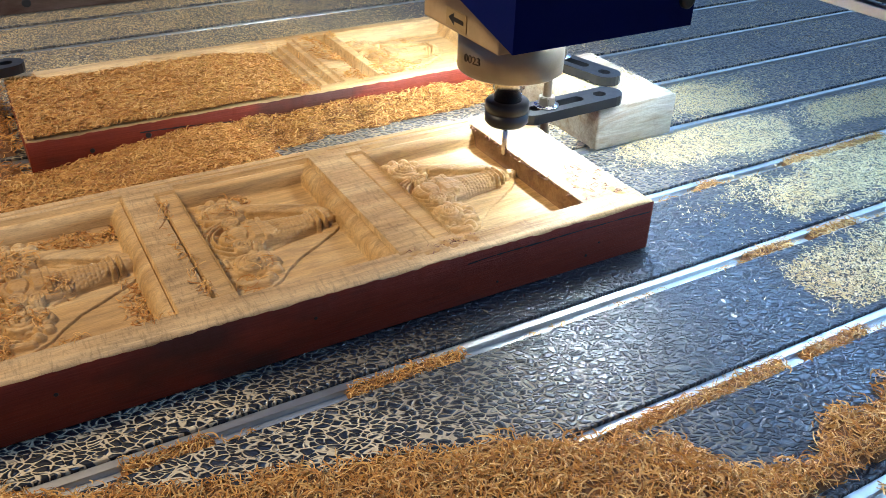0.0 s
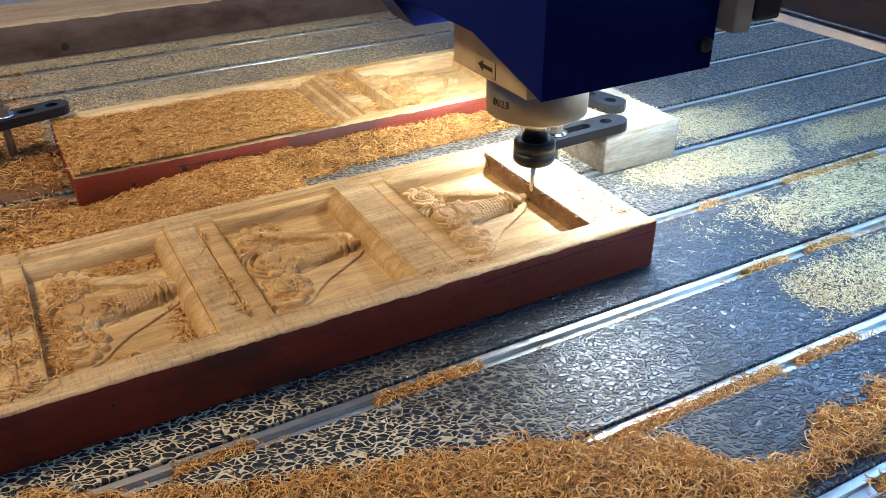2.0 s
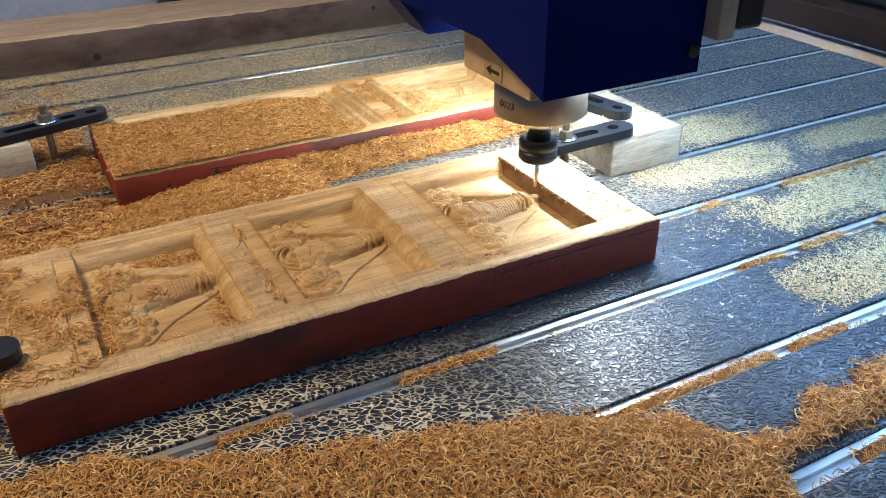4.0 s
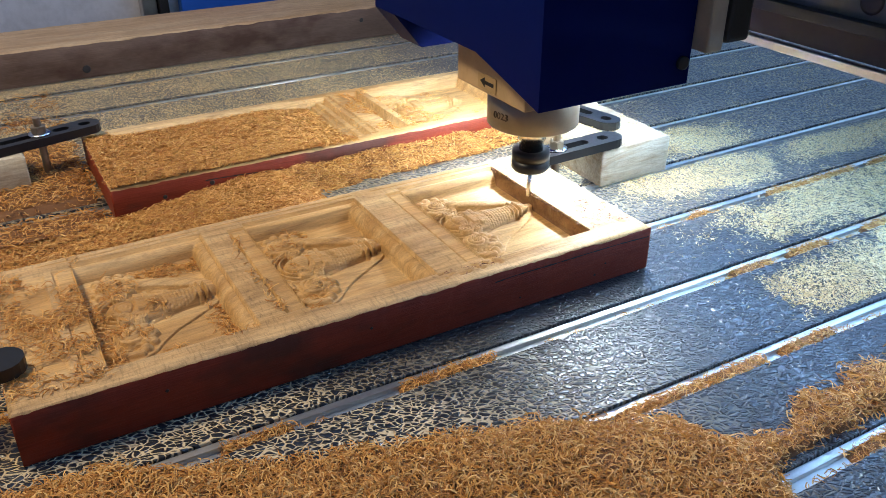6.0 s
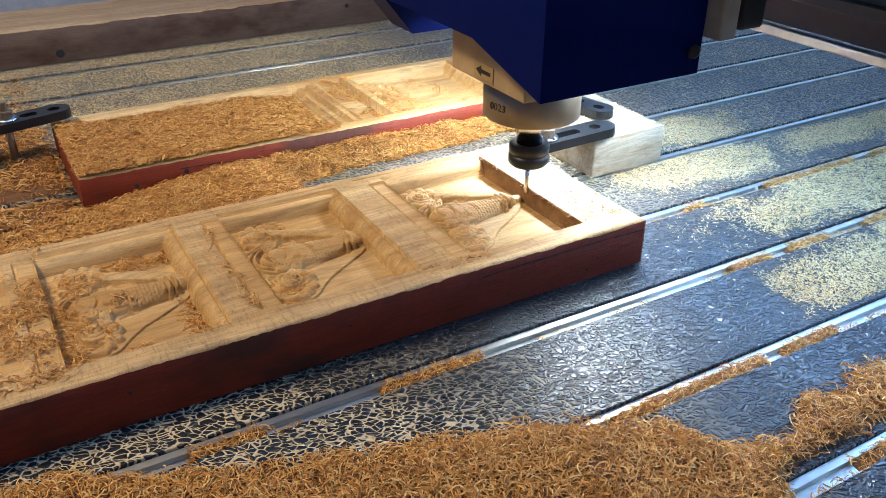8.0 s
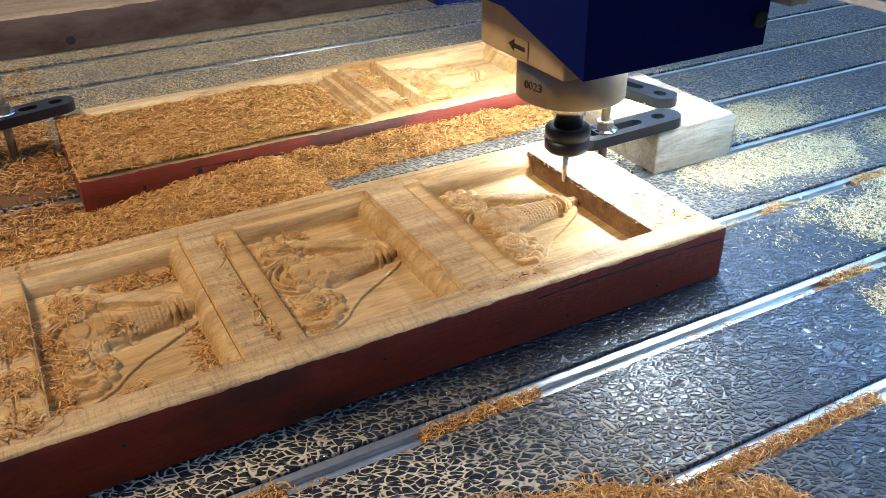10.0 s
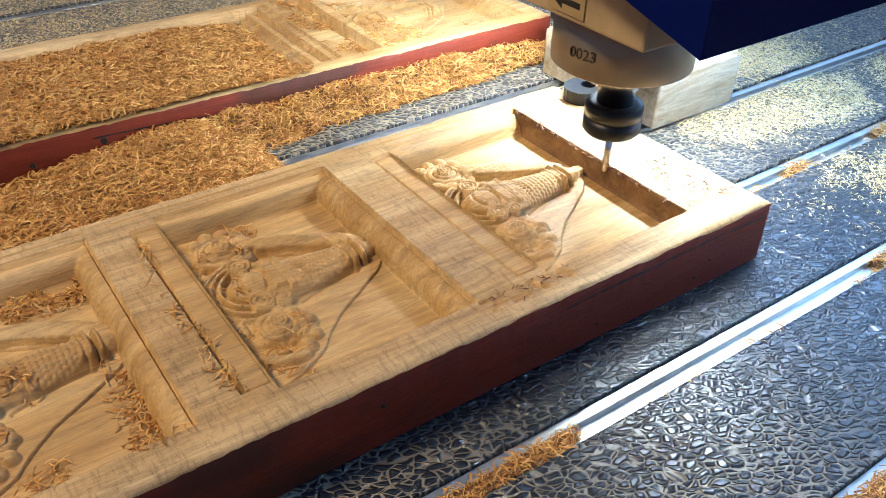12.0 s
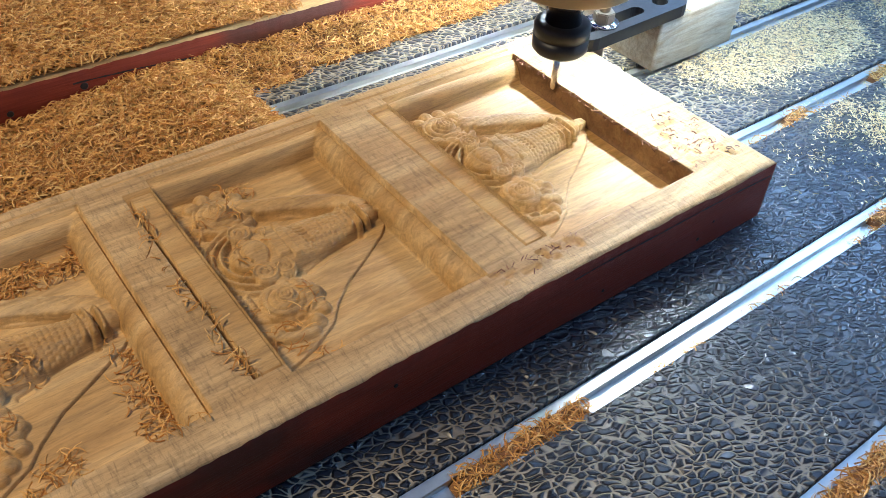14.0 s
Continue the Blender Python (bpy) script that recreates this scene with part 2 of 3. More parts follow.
def grid_mesh(name, xs, ys, z, base=None, sunk=None, smooth=False, dark_wall=None):
    """A relief over the lines xs, ys with heights z[i, j]; with a base it becomes a closed solid, whose sides take material 1."""
    xs, ys = np.asarray(xs, float), np.asarray(ys, float)
    nx, ny = len(xs), len(ys)
    gx, gy = np.meshgrid(xs, ys, indexing="ij")
    verts = np.stack([gx, gy, z], -1).reshape(-1, 3)
    idx = np.arange(nx * ny).reshape(nx, ny)
    quads = np.stack([idx[:-1, :-1], idx[1:, :-1], idx[1:, 1:], idx[:-1, 1:]], -1).reshape(-1, 4)
    mats = np.zeros(len(quads), int)
    if sunk is not None:
        low = np.minimum(np.minimum(z[:-1, :-1], z[1:, :-1]), np.minimum(z[1:, 1:], z[:-1, 1:]))
        rim_off = np.zeros_like(low, bool)
        rim_off[6:-6, 6:-6] = True
        mats[((low < sunk) & rim_off).ravel()] = 2
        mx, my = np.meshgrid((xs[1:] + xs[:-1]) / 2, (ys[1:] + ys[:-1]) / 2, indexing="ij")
        in_wall = (mx > dark_wall[0]) & (mx < dark_wall[1]) & (my > dark_wall[2]) & (my < dark_wall[3]) & (low < sunk)
        mats[in_wall.ravel()] = 3
    if base is not None:
        rim = np.concatenate([idx[:, 0], idx[-1, 1:], idx[-2::-1, -1], idx[0, -2:0:-1]])
        low = verts[rim].copy()
        low[:, 2] = base
        mid = verts[rim] * 0.5 + low * 0.5
        n0 = len(verts)
        verts = np.concatenate([verts, mid, low])
        k = np.arange(len(rim))
        k2 = (k + 1) % len(rim)
        n1 = n0 + len(rim)
        side = np.concatenate([np.stack([rim[k2], rim[k], n0 + k, n0 + k2], -1), np.stack([n0 + k2, n0 + k, n1 + k, n1 + k2], -1)])
        quads = np.concatenate([quads, side])
        mats = np.concatenate([mats, np.ones(len(side), int)])
    me = bpy.data.meshes.new(name)
    me.vertices.add(len(verts))
    me.vertices.foreach_set("co", verts.ravel())
    me.loops.add(quads.size)
    me.loops.foreach_set("vertex_index", quads.ravel())
    me.polygons.add(len(quads))
    me.polygons.foreach_set("loop_start", np.arange(0, quads.size, 4))
    me.polygons.foreach_set("material_index", mats)
    if smooth:
        me.polygons.foreach_set("use_smooth", mats == 0)
    me.update(calc_edges=True)
    me.validate()
    return me


def lines(a, b, step, *breaks):
    """Grid lines from a to b, with doubled lines at steps in the surface."""
    out = list(np.linspace(a, b, max(2, int(round((b - a) / step)) + 1)))
    out += [v + d for v in breaks for d in (-0.0004, 0.0004) if a < v + d < b]
    out = np.unique(np.round(out, 5))
    return out


def smoothstep(a, b, v):
    t = np.clip((v - a) / (b - a), 0, 1)
    return t * t * (3 - 2 * t)


RNG = np.random.default_rng(7)


def value_noise(x, y, cell, seed=0):
    """Smooth noise from 0 to 1 over arrays of x and y."""
    table = np.random.default_rng(seed).random((256, 256))
    u, v = x / cell + 1000, y / cell + 1000
    i, j = np.floor(u).astype(int), np.floor(v).astype(int)
    fu, fv = u - i, v - j
    fu, fv = fu * fu * (3 - 2 * fu), fv * fv * (3 - 2 * fv)
    at = lambda a, b: table[a % 256, b % 256]
    return (at(i, j) * (1 - fu) + at(i + 1, j) * fu) * (1 - fv) + (at(i, j + 1) * (1 - fu) + at(i + 1, j + 1) * fu) * fv


def shavings(name, x, y, z, length=0.0105, width=0.0009, curl=2.0, tilt=0.8):
    """One mesh of small curled strips lying at the given places."""
    n = len(x)
    steps = 5 if length > 0.006 else 3
    yaw = RNG.random(n) * 2 * np.pi
    ln = length * (0.45 + 0.9 * RNG.random(n))
    wd = width * (0.6 + 0.8 * RNG.random(n))
    bend = curl * (RNG.random(n) * 2 - 0.7)
    pitch = tilt * (RNG.random(n) - 0.35)
    roll = (RNG.random(n) - 0.5) * 2.2
    side = (RNG.random(n) - 0.5) * 2.6
    pts = []
    for s in range(steps):
        u = s / (steps - 1) - 0.5
        a = bend * u
        along = ln * u
        lift = ln * (0.25 - u * u) * bend * 0.5 + along * np.sin(pitch)
        swing = ln * (0.25 - u * u) * side
        px = x + along * np.cos(yaw) - swing * np.sin(yaw)
        py = y + along * np.sin(yaw) + swing * np.cos(yaw)
        pz = z + np.maximum(lift, -0.0005)
        ox, oy, oz = -np.sin(yaw) * np.cos(roll) * wd / 2, np.cos(yaw) * np.cos(roll) * wd / 2, np.sin(roll) * wd / 2
        pts.append(np.stack([px - ox, py - oy, pz - oz], -1))
        pts.append(np.stack([px + ox, py + oy, pz + oz], -1))
    verts = np.stack(pts, 1).reshape(-1, 3)
    k = np.arange(n)[:, None] * (2 * steps)
    quads = np.concatenate([k + np.array([2 * s, 2 * s + 2, 2 * s + 3, 2 * s + 1]) for s in range(steps - 1)], 0)
    me = bpy.data.meshes.new(name)
    me.vertices.add(len(verts))
    me.vertices.foreach_set("co", verts.ravel())
    me.loops.add(quads.size)
    me.loops.foreach_set("vertex_index", quads.ravel())
    me.polygons.add(len(quads))
    me.polygons.foreach_set("loop_start", np.arange(0, quads.size, 4))
    me.update(calc_edges=True)
    return me


def scatter(n, x0, x1, y0, y1, density):
    """n tries over a rectangle, kept where the density (0 to 1) at a place says so."""
    x, y = x0 + (x1 - x0) * RNG.random(n), y0 + (y1 - y0) * RNG.random(n)
    keep = RNG.random(n) < density(x, y)
    return x[keep], y[keep]


def extrude_x(outline, x0, x1):
    """A bar along x with the outline of (y, z), counter-clockwise seen from +x."""
    bm = bmesh.new()
    a = [bm.verts.new((x0, y, z)) for y, z in outline]
    b = [bm.verts.new((x1, y, z)) for y, z in outline]
    n = len(outline)
    bm.faces.new(list(reversed(a)))
    bm.faces.new(b)
    for k in range(n):
        bm.faces.new((a[k], a[(k + 1) % n], b[(k + 1) % n], b[k]))
    bmesh.ops.recalc_face_normals(bm, faces=bm.faces)
    return bm


# ---- the machine's bed ----
BED_X0, BED_X1 = -1.5, 1.7
PITCH, FAR_LIP, GAP = 0.1232, 0.0805, 0.0205
bed = thing("machine_bed", "black embossed router bed with aluminium T-slot rails", "machine bed", kind="structure")
K0, K1 = -11, 8
for k in range(K0, K1 + 1):
    y = FAR_LIP + PITCH * k
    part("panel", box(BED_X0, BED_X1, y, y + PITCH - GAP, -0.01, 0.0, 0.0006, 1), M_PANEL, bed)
    lip, wall = y - 0.0078, y - GAP + 0.0026
    o = [(y - GAP + 0.0005, -0.03), (y - 0.0005, -0.03), (y - 0.0005, -0.003), (lip + 0.0004, -0.003), (lip, -0.0042), (lip, -0.0075), (wall, -0.0075), (wall, -0.0042), (wall - 0.0004, -0.003), (y - GAP + 0.0005, -0.003)]
    part("slot_rail", extrude_x(o, BED_X0, BED_X1), M_ALU, bed, "bright aluminium T-slot rail")
YLO, YHI = FAR_LIP + PITCH * K0 - GAP, FAR_LIP + PITCH * (K1 + 1) - GAP
part("end_bar", box(BED_X1 + 0.002, BED_X1 + 0.03, YLO, YHI, -0.08, 0.012, 0.002), M_ALU, bed)
part("frame_under", box(BED_X0, BED_X1, YLO, YHI, -0.849, -0.032, 0.002), M_DARK, bed)

# ---- room ----
floor = tagged(part("floor", box(-3.5, 3.5, -3.5, 3.5, -0.95, -0.85, 0), M_WALL), "grey concrete workshop floor", "floor", kind="structure")
tagged(part("ceiling", box(-3.5, 3.5, -3.5, 3.5, 3.2, 3.3, 0), M_WALL), "plain grey ceiling", "ceiling", kind="structure")
for nm, b in (("wall_north", (-3.5, 3.5, 3.5, 3.6, -0.85, 3.2)), ("wall_south", (-3.5, 3.5, -3.6, -3.5, -0.85, 3.2)), ("wall_west", (-3.6, -3.5, -3.5, 3.5, -0.85, 3.2))):
    tagged(part(nm, box(*b, 0), M_WALL), "plain grey plastered wall", "wall", kind="structure")
east = thing("wall_east", "grey plastered wall with a wide window opening", "wall", kind="structure")
for b in ((2.4, 2.5, -3.5, 3.5, -0.85, 1.04), (2.4, 2.5, -3.5, 3.5, 2.9, 3.2), (2.4, 2.5, -3.5, -0.22, 1.04, 2.9), (2.4, 2.5, 2.52, 3.5, 1.04, 2.9)):
    part("wall_piece", box(*b, 0), M_WALL, east)
tagged(part("wall_panel", box(-1.6, 0.75, 1.75, 1.8, -0.85, 0.9, 0.002), M_WALL), "pale grey sheet wall behind the machine", "wall panel", kind="structure")
post = thing("door_frame", "grey metal door frame post", "door frame", kind="structure")
part("post", box(-0.165, -0.128, 1.70, 1.748, -0.85, 0.9, 0.004), M_ALU, post)
part("trim", box(-0.124, -0.1, 1.69, 1.748, -0.85, 0.9, 0.003), M_DARK, post)
tagged(part("blue_door", box(-0.065, 0.70, 1.71, 1.748, -0.85, 0.9, 0.004), M_BLUEDOOR), "bright blue enamelled metal door", "door", kind="structure")


# ---- the carved boards ----
def ornament(u, v):
    """Plain raised ornament of one panel: u from its foot (0) to its tip (0.122), v across."""
    h = np.zeros_like(u)

    def over(shape):
        np.maximum(h, shape, out=h)

    def away(points):
        best = np.full_like(u, 9.0)
        for (a0, b0), (a1, b1) in zip(points, points[1:]):
            du, dv = a1 - a0, b1 - b0
            t = np.clip(((u - a0) * du + (v - b0) * dv) / (du * du + dv * dv), 0, 1)
            best = np.minimum(best, np.hypot(u - a0 - t * du, v - b0 - t * dv))
        return best

    def dome(cu, cv, r, top, low=0.0):
        d = np.hypot(u - cu, v - cv) / r
        over(np.where(d < 1, low + (top - low) * np.sqrt(np.clip(1 - d * d, 0, 1)), 0))

    def band(points, width, top, low=0.0):
        d = away(points) / width
        over(np.where(d < 1, low + (top - low) * np.sqrt(np.clip(1 - d * d, 0, 1)), 0))

    def engrave(points, width, deep):
        np.subtract(h, deep * np.exp(-((away(points) / width) ** 2)) * (h > 0.001), out=h)

    def curve(*p):
        p = np.array(p, float)
        ts = np.linspace(0, 1, 12)[:, None]
        return list(map(tuple, (1 - ts) ** 3 * p[0] + 3 * ts * (1 - ts) ** 2 * p[1] + 3 * ts * ts * (1 - ts) * p[2] + ts**3 * p[3]))

    def rings(cu, cv, r, top, count, squash=1.0):
        """Concentric rounded rings that rise to the middle."""
        d = np.hypot(u - cu, (v - cv) / squash) / r
        saw = np.abs(np.sin(d * count * math.pi))
        over(np.where(d < 1, top * (0.62 + 0.38 * (1 - d)) - 0.0026 * (1 - saw) ** 2, 0))

    def disc(cu, cv, r, top):
        d = np.hypot(u - cu, v - cv) / r
        over(np.where(d < 1, top - 0.002 * (np.abs(d - 0.7) < 0.13) - 0.0018 * (np.abs(d - 0.3) < 0.1), 0))

    def petals(cu, cv, r, size, a0, a1, count, top):
        for k in range(count):
            a = a0 + (a1 - a0) * k / (count - 1)
            dome(cu + r * math.cos(a), cv + r * math.sin(a), size, top, 0.004)

    # the arched backing plate, a few millimetres proud
    near_edge = np.interp(u, [0.0, 0.012, 0.026, 0.043, 0.052, 0.067, 0.086, 0.108, 0.117, 0.122], [-0.081, -0.079, -0.074, -0.064, -0.053, -0.04, -0.029, -0.015, -0.006, 0.005])
    far_edge = np.interp(u, [0.0, 0.02, 0.04, 0.052, 0.071, 0.1, 0.112, 0.118, 0.122], [0.086, 0.082, 0.072, 0.061, 0.052, 0.035, 0.024, 0.015, 0.006])
    inside = np.minimum(v - near_edge, far_edge - v)
    over(np.where(u < 0.1215, 0.0042 * smoothstep(0.0, 0.0009, inside), 0))
    # the narrower ribbon of the far side, cut deep beneath
    band([(0.046, 0.052), (0.071, 0.042), (0.099, 0.026), (0.108, 0.016)], 0.0078, 0.0135, 0.008)
    engrave([(0.041, 0.043), (0.063, 0.031), (0.092, 0.018)], 0.0024, 0.011)
    engrave([(0.052, -0.019), (0.07, -0.013), (0.096, -0.009)], 0.002, 0.006)
    # the tapering middle, covered with small scales
    half = 0.0225 - 0.185 * np.clip(u - 0.042, 0, 1)
    across = (v - 0.006) / half
    body = 0.0175 * np.sqrt(np.clip(1 - across**2, 0, 1)) ** 0.8 * ((u > 0.034) & (u < 0.098))
    scale_u, scale_v = np.mod(u / 0.0034, 1) - 0.5, np.mod(v / 0.0034 + 0.5 * np.floor(u / 0.0034), 1) - 0.5
    body -= 0.0011 * smoothstep(0.3, 0.55, np.hypot(scale_u, scale_v)) * (body > 0.006) * (u > 0.058)
    over(body)
    for k in range(8):
        engrave([(0.056 + 0.0008 * k, 0.022 - k * 0.0034), (0.0625 + 0.0004 * k, 0.021 - k * 0.0034)], 0.0007, 0.003)
    # collars and the capped tip
    bow = 9.0 * (v - 0.006) ** 2
    for cu, wv, hh in ((0.0935, 0.0145, 0.0178), (0.0985, 0.0155, 0.0192), (0.1045, 0.0145, 0.0185)):
        d = (u - cu + bow) / 0.0027
        over(hh * np.sqrt(np.clip(1 - d * d, 0, 1)) * smoothstep(wv, wv - 0.005, np.abs(v - 0.006)))
    dome(0.1085, 0.006, 0.0085, 0.0165)
    over(np.where((np.abs(v - 0.0055) < 0.0042 - 0.25 * np.abs(u - 0.117)) & (u > 0.112) & (u < 0.1225), 0.0125, 0))
    # far side: a ringed rosette with petals round it
    petals(0.029, 0.059, 0.0185, 0.0058, -2.4, 2.3, 9, 0.0105)
    rings(0.029, 0.058, 0.0165, 0.0135, 3.5, 0.95)
    disc(0.03, 0.058, 0.0062, 0.0155)
    dome(0.048, 0.0535, 0.0058, 0.0135)
    engrave(curve((0.013, 0.042), (0.026, 0.036), (0.036, 0.038), (0.047, 0.045)), 0.0014, 0.006)
    band(curve((0.01, 0.05), (0.02, 0.039), (0.033, 0.036), (0.044, 0.042)), 0.0032, 0.0098)
    # near side: a smaller rosette, leaves and a hooked scroll
    petals(0.027, -0.036, 0.0165, 0.0058, -1.9, 1.2, 7, 0.0112)
    rings(0.027, -0.034, 0.0145, 0.0142, 3.2, 1.05)
    disc(0.028, -0.034, 0.0052, 0.0158)
    dome(0.0455, -0.039, 0.0058, 0.0135)
    dome(0.0425, -0.051, 0.006, 0.012)
    dome(0.0345, -0.0585, 0.0066, 0.0125)
    engrave(curve((0.002, -0.041), (0.012, -0.046), (0.022, -0.053), (0.03, -0.052)), 0.0032, 0.011)
    band(curve((0.004, -0.052), (0.01, -0.06), (0.018, -0.064), (0.03, -0.064)), 0.0048, 0.0105)
    dome(0.0115, -0.0575, 0.0052, 0.0118)
    # the plain oval middle boss in its collar rings, with three discs
    for rr, hh in ((0.0215, 0.0125), (0.0265, 0.0108), (0.0315, 0.009)):
        d = (np.hypot(u - 0.031, v - 0.008) - rr) / 0.0022
        over(hh * np.sqrt(np.clip(1 - d * d, 0, 1)) * (u < 0.036))
    beads = np.hypot(np.mod(u / 0.0042, 1) - 0.5, np.mod(v / 0.0042 + 0.5 * np.floor(u / 0.0042), 1) - 0.5)
    over(np.where((u > 0.0005) & (u < 0.012) & (np.abs(v) < 0.034), 0.0052 + 0.002 * smoothstep(0.48, 0.2, beads), 0))
    d = np.hypot((u - 0.031) / 0.0175, (v - 0.008) / 0.0148)
    over(np.where(d < 1, 0.0185 * np.sqrt(np.clip(1 - d * d, 0, 1)) ** 0.6, 0))
    engrave(curve((0.034, -0.004), (0.04, 0.002), (0.04, 0.014), (0.034, 0.02)), 0.001, 0.0035)
    engrave(curve((0.025, 0.0), (0.021, 0.004), (0.021, 0.012), (0.025, 0.016)), 0.001, 0.003)
    over(np.where((u > 0.0405) & (u < 0.0475) & (np.abs(v - 0.0075) < 0.0135), 0.0187, 0))
    over(np.where((u > 0.049) & (u < 0.0535) & (np.abs(v - 0.007) < 0.0165), 0.0178, 0))
    disc(0.03, 0.0285, 0.0076, 0.0158)
    disc(0.0275, -0.0115, 0.0078, 0.016)
    disc(0.0395, -0.0125, 0.0066, 0.015)
    dome(0.044, 0.027, 0.0055, 0.0135)
    h += 0.0005 * value_noise(u, v, 0.0035, 5) * (h > 0.006) + 0.0008 * (value_noise(u, v, 0.0017, 9) - 0.3) * (h > 0.0085)
    return 0.66 * np.maximum(h, 0.0)


def relief(name, cx, cy, floor_z, parent, x0, x1, y0, y1, flip=1):
    xs, ys = np.linspace(x0, x1, int((x1 - x0) / 0.0006)), np.linspace(y0, y1, int((y1 - y0) / 0.0006))
    gx, gy = np.meshgrid(xs, ys, indexing="ij")
    h = ornament((gx - cx), (gy - cy) * flip)
    return mesh_part(name, grid_mesh(name, xs, ys, floor_z - 0.0006 + h + 0.0002 * value_noise(gx, gy, 0.002, 4), floor_z - 0.002, smooth=True), [M_CARVED, M_CARVED], parent)


def soft_edges(z, gx, gy, x0, x1, y0, y1):
    """Chipped, rounded outer rim."""
    d = np.minimum(np.minimum(gx - x0, x1 - gx), np.minimum(gy - y0, y1 - gy))
    chip = 0.0012 + 0.0035 * np.clip(value_noise(gx, gy, 0.02, 11) - 0.55, 0, 1) + 0.0015 * value_noise(gx, gy, 0.005, 12)
    return z - chip * np.clip(1 - d / 0.003, 0, 1)


# near board: four sunk panels in a row, the last three carved
BX0, BX1, BY0, BY1, BTOP, DEPTH = -0.612, 0.003, -0.003, 0.232, 0.05, 0.0195
board = thing("carved_teak_board", "carved teak panel board with red painted edges on the bed", "carved board")
RIGHTS = (-0.412, -0.239, -0.058)
LEFTS = (-0.5375, -0.368, -0.1858)
PY0, PY1 = 0.0215, 0.2135
xb, yb = [], [PY0, PY1, 0.028, 0.0305, 0.2055, 0.203, 0.0293, 0.2043, 0.2195, 0.2213]
for l, r in zip(LEFTS, RIGHTS):
    xb += [r, r - 0.0015, r - 0.0135, r - 0.011, l, l + 0.0004, l - 0.0012, l - 0.015, l - 0.0185, l - 0.0148, l - 0.0189]
xs = lines(BX0, BX1, 0.0018, *xb)
ys = lines(BY0, BY1, 0.0018, *yb)
gx, gy = np.meshgrid(xs, ys, indexing="ij")
top = BTOP + 0.0006 * (value_noise(gx, gy, 0.06, 1) - 0.5) + 0.0003 * value_noise(gx, gy * 0.15, 0.003, 2)


def cove(t):
    return np.where(t < 0.11, 0.36, 0.17 + 0.83 * (1 - np.sqrt(np.clip(1 - t * t, 0, 1))))


for l, r in zip(LEFTS, RIGHTS):
    inside = (gx > l) & (gx < r) & (gy > PY0) & (gy < PY1)
    wall_r = np.clip((r - gx) / (0.0012 if r == RIGHTS[2] else 0.0135), 0, 1)
    wall_f = np.clip((PY1 - gy) / 0.014, 0, 1)
    wall_n = np.clip((gy - PY0) / 0.006, 0, 1)
    sink = np.minimum(np.minimum(cove(wall_r), cove(wall_f)), cove(wall_n))
    top = np.where(inside, BTOP - DEPTH * sink + 0.0003 * value_noise(gx, gy, 0.012, 6), top)
    groove = (gx > l - 0.0185) & (gx < l) & (gy > 0.028) & (gy < 0.2055)
    top = np.where(groove, BTOP - (0.004 if l == LEFTS[0] else 0.0125), top)
    strip = (gx > l - 0.015) & (gx < l - 0.0012) & (gy > 0.0305) & (gy < 0.203)
    top = np.where(strip, BTOP - 0.0018, top)
    line = (gx > l - 0.03) & (gx < r) & (gy > 0.2195) & (gy < 0.2213)
    top = np.where(line, BTOP - 0.0018, top)
shallow = gx < -0.565
top = np.where(shallow & (gy > 0.03) & (gy < 0.2), BTOP - 0.003 + 0.0015 * value_noise(gx, gy, 0.012, 8), top)
torn = (value_noise(gx, gy, 0.006, 21) > 0.62) & (gx > -0.05) & (gx < -0.012) & (gy > 0.02) & (gy < 0.075)
torn |= (value_noise(gx, gy, 0.005, 22) > 0.66) & (gx > -0.24) & (gx < -0.17) & (gy > 0.008) & (gy < 0.021)
top = np.where(torn, top - 0.0022, top)
top = soft_edges(top, gx, gy, BX0, BX1, BY0, BY1)
mesh_part("body", grid_mesh("board_body", xs, ys, top, 0.001, BTOP - 0.0014, False, (RIGHTS[2] - 0.0016, RIGHTS[2] + 0.001, PY0, PY1)), [M_WOOD, M_RED, M_CARVED, M_DARK_WALL], board)
for l, r in zip(LEFTS, RIGHTS):
    relief("relief", l + 0.0008, 0.117, BTOP - DEPTH, board, l + 0.0005, l + 0.1245, PY0 + 0.008, PY1 - 0.0105)

# far board: one long plain sunk panel, mouldings, one carved panel
CX0, CX1, CY0, CY1, CTOP = -0.470, 0.135, 0.388, 0.598, 0.042
far_board = thing("carved_teak_board", "teak panel board heaped with shavings, red painted edges", "carved board")
xs = lines(CX0, CX1, 0.002, -0.43, -0.153, -0.146, -0.139, -0.132, -0.125, -0.117, -0.09, -0.071, -0.06, -0.04, 0.111)
ys = lines(CY0, CY1, 0.002, 0.405, 0.58, 0.57)
gx, gy = np.meshgrid(xs, ys, indexing="ij")
top = CTOP + 0.0006 * (value_noise(gx, gy, 0.05, 31) - 0.5)
rows_y = (gy > 0.405) & (gy < 0.58)
cove2 = np.clip((0.58 - gy) / 0.012, 0.2, 1)
top = np.where(rows_y & (gx > -0.43) & (gx < -0.153), CTOP - 0.018 * cove2, top)
step_z = np.select([gx < -0.146, gx < -0.139, gx < -0.132, gx < -0.125], [0.0165, 0.0125, 0.0075, 0.0125], 0.003)
top = np.where(rows_y & (gx >= -0.153) & (gx < -0.117), CTOP - step_z, top)
top = np.where(rows_y & (gx > -0.09) & (gx < -0.071), CTOP - 0.016, top)
top = np.where(rows_y & (gx > -0.06) & (gx < 0.111), CTOP - 0.018 * np.minimum(cove2, np.clip((0.111 - gx) / 0.012, 0.2, 1)), top)
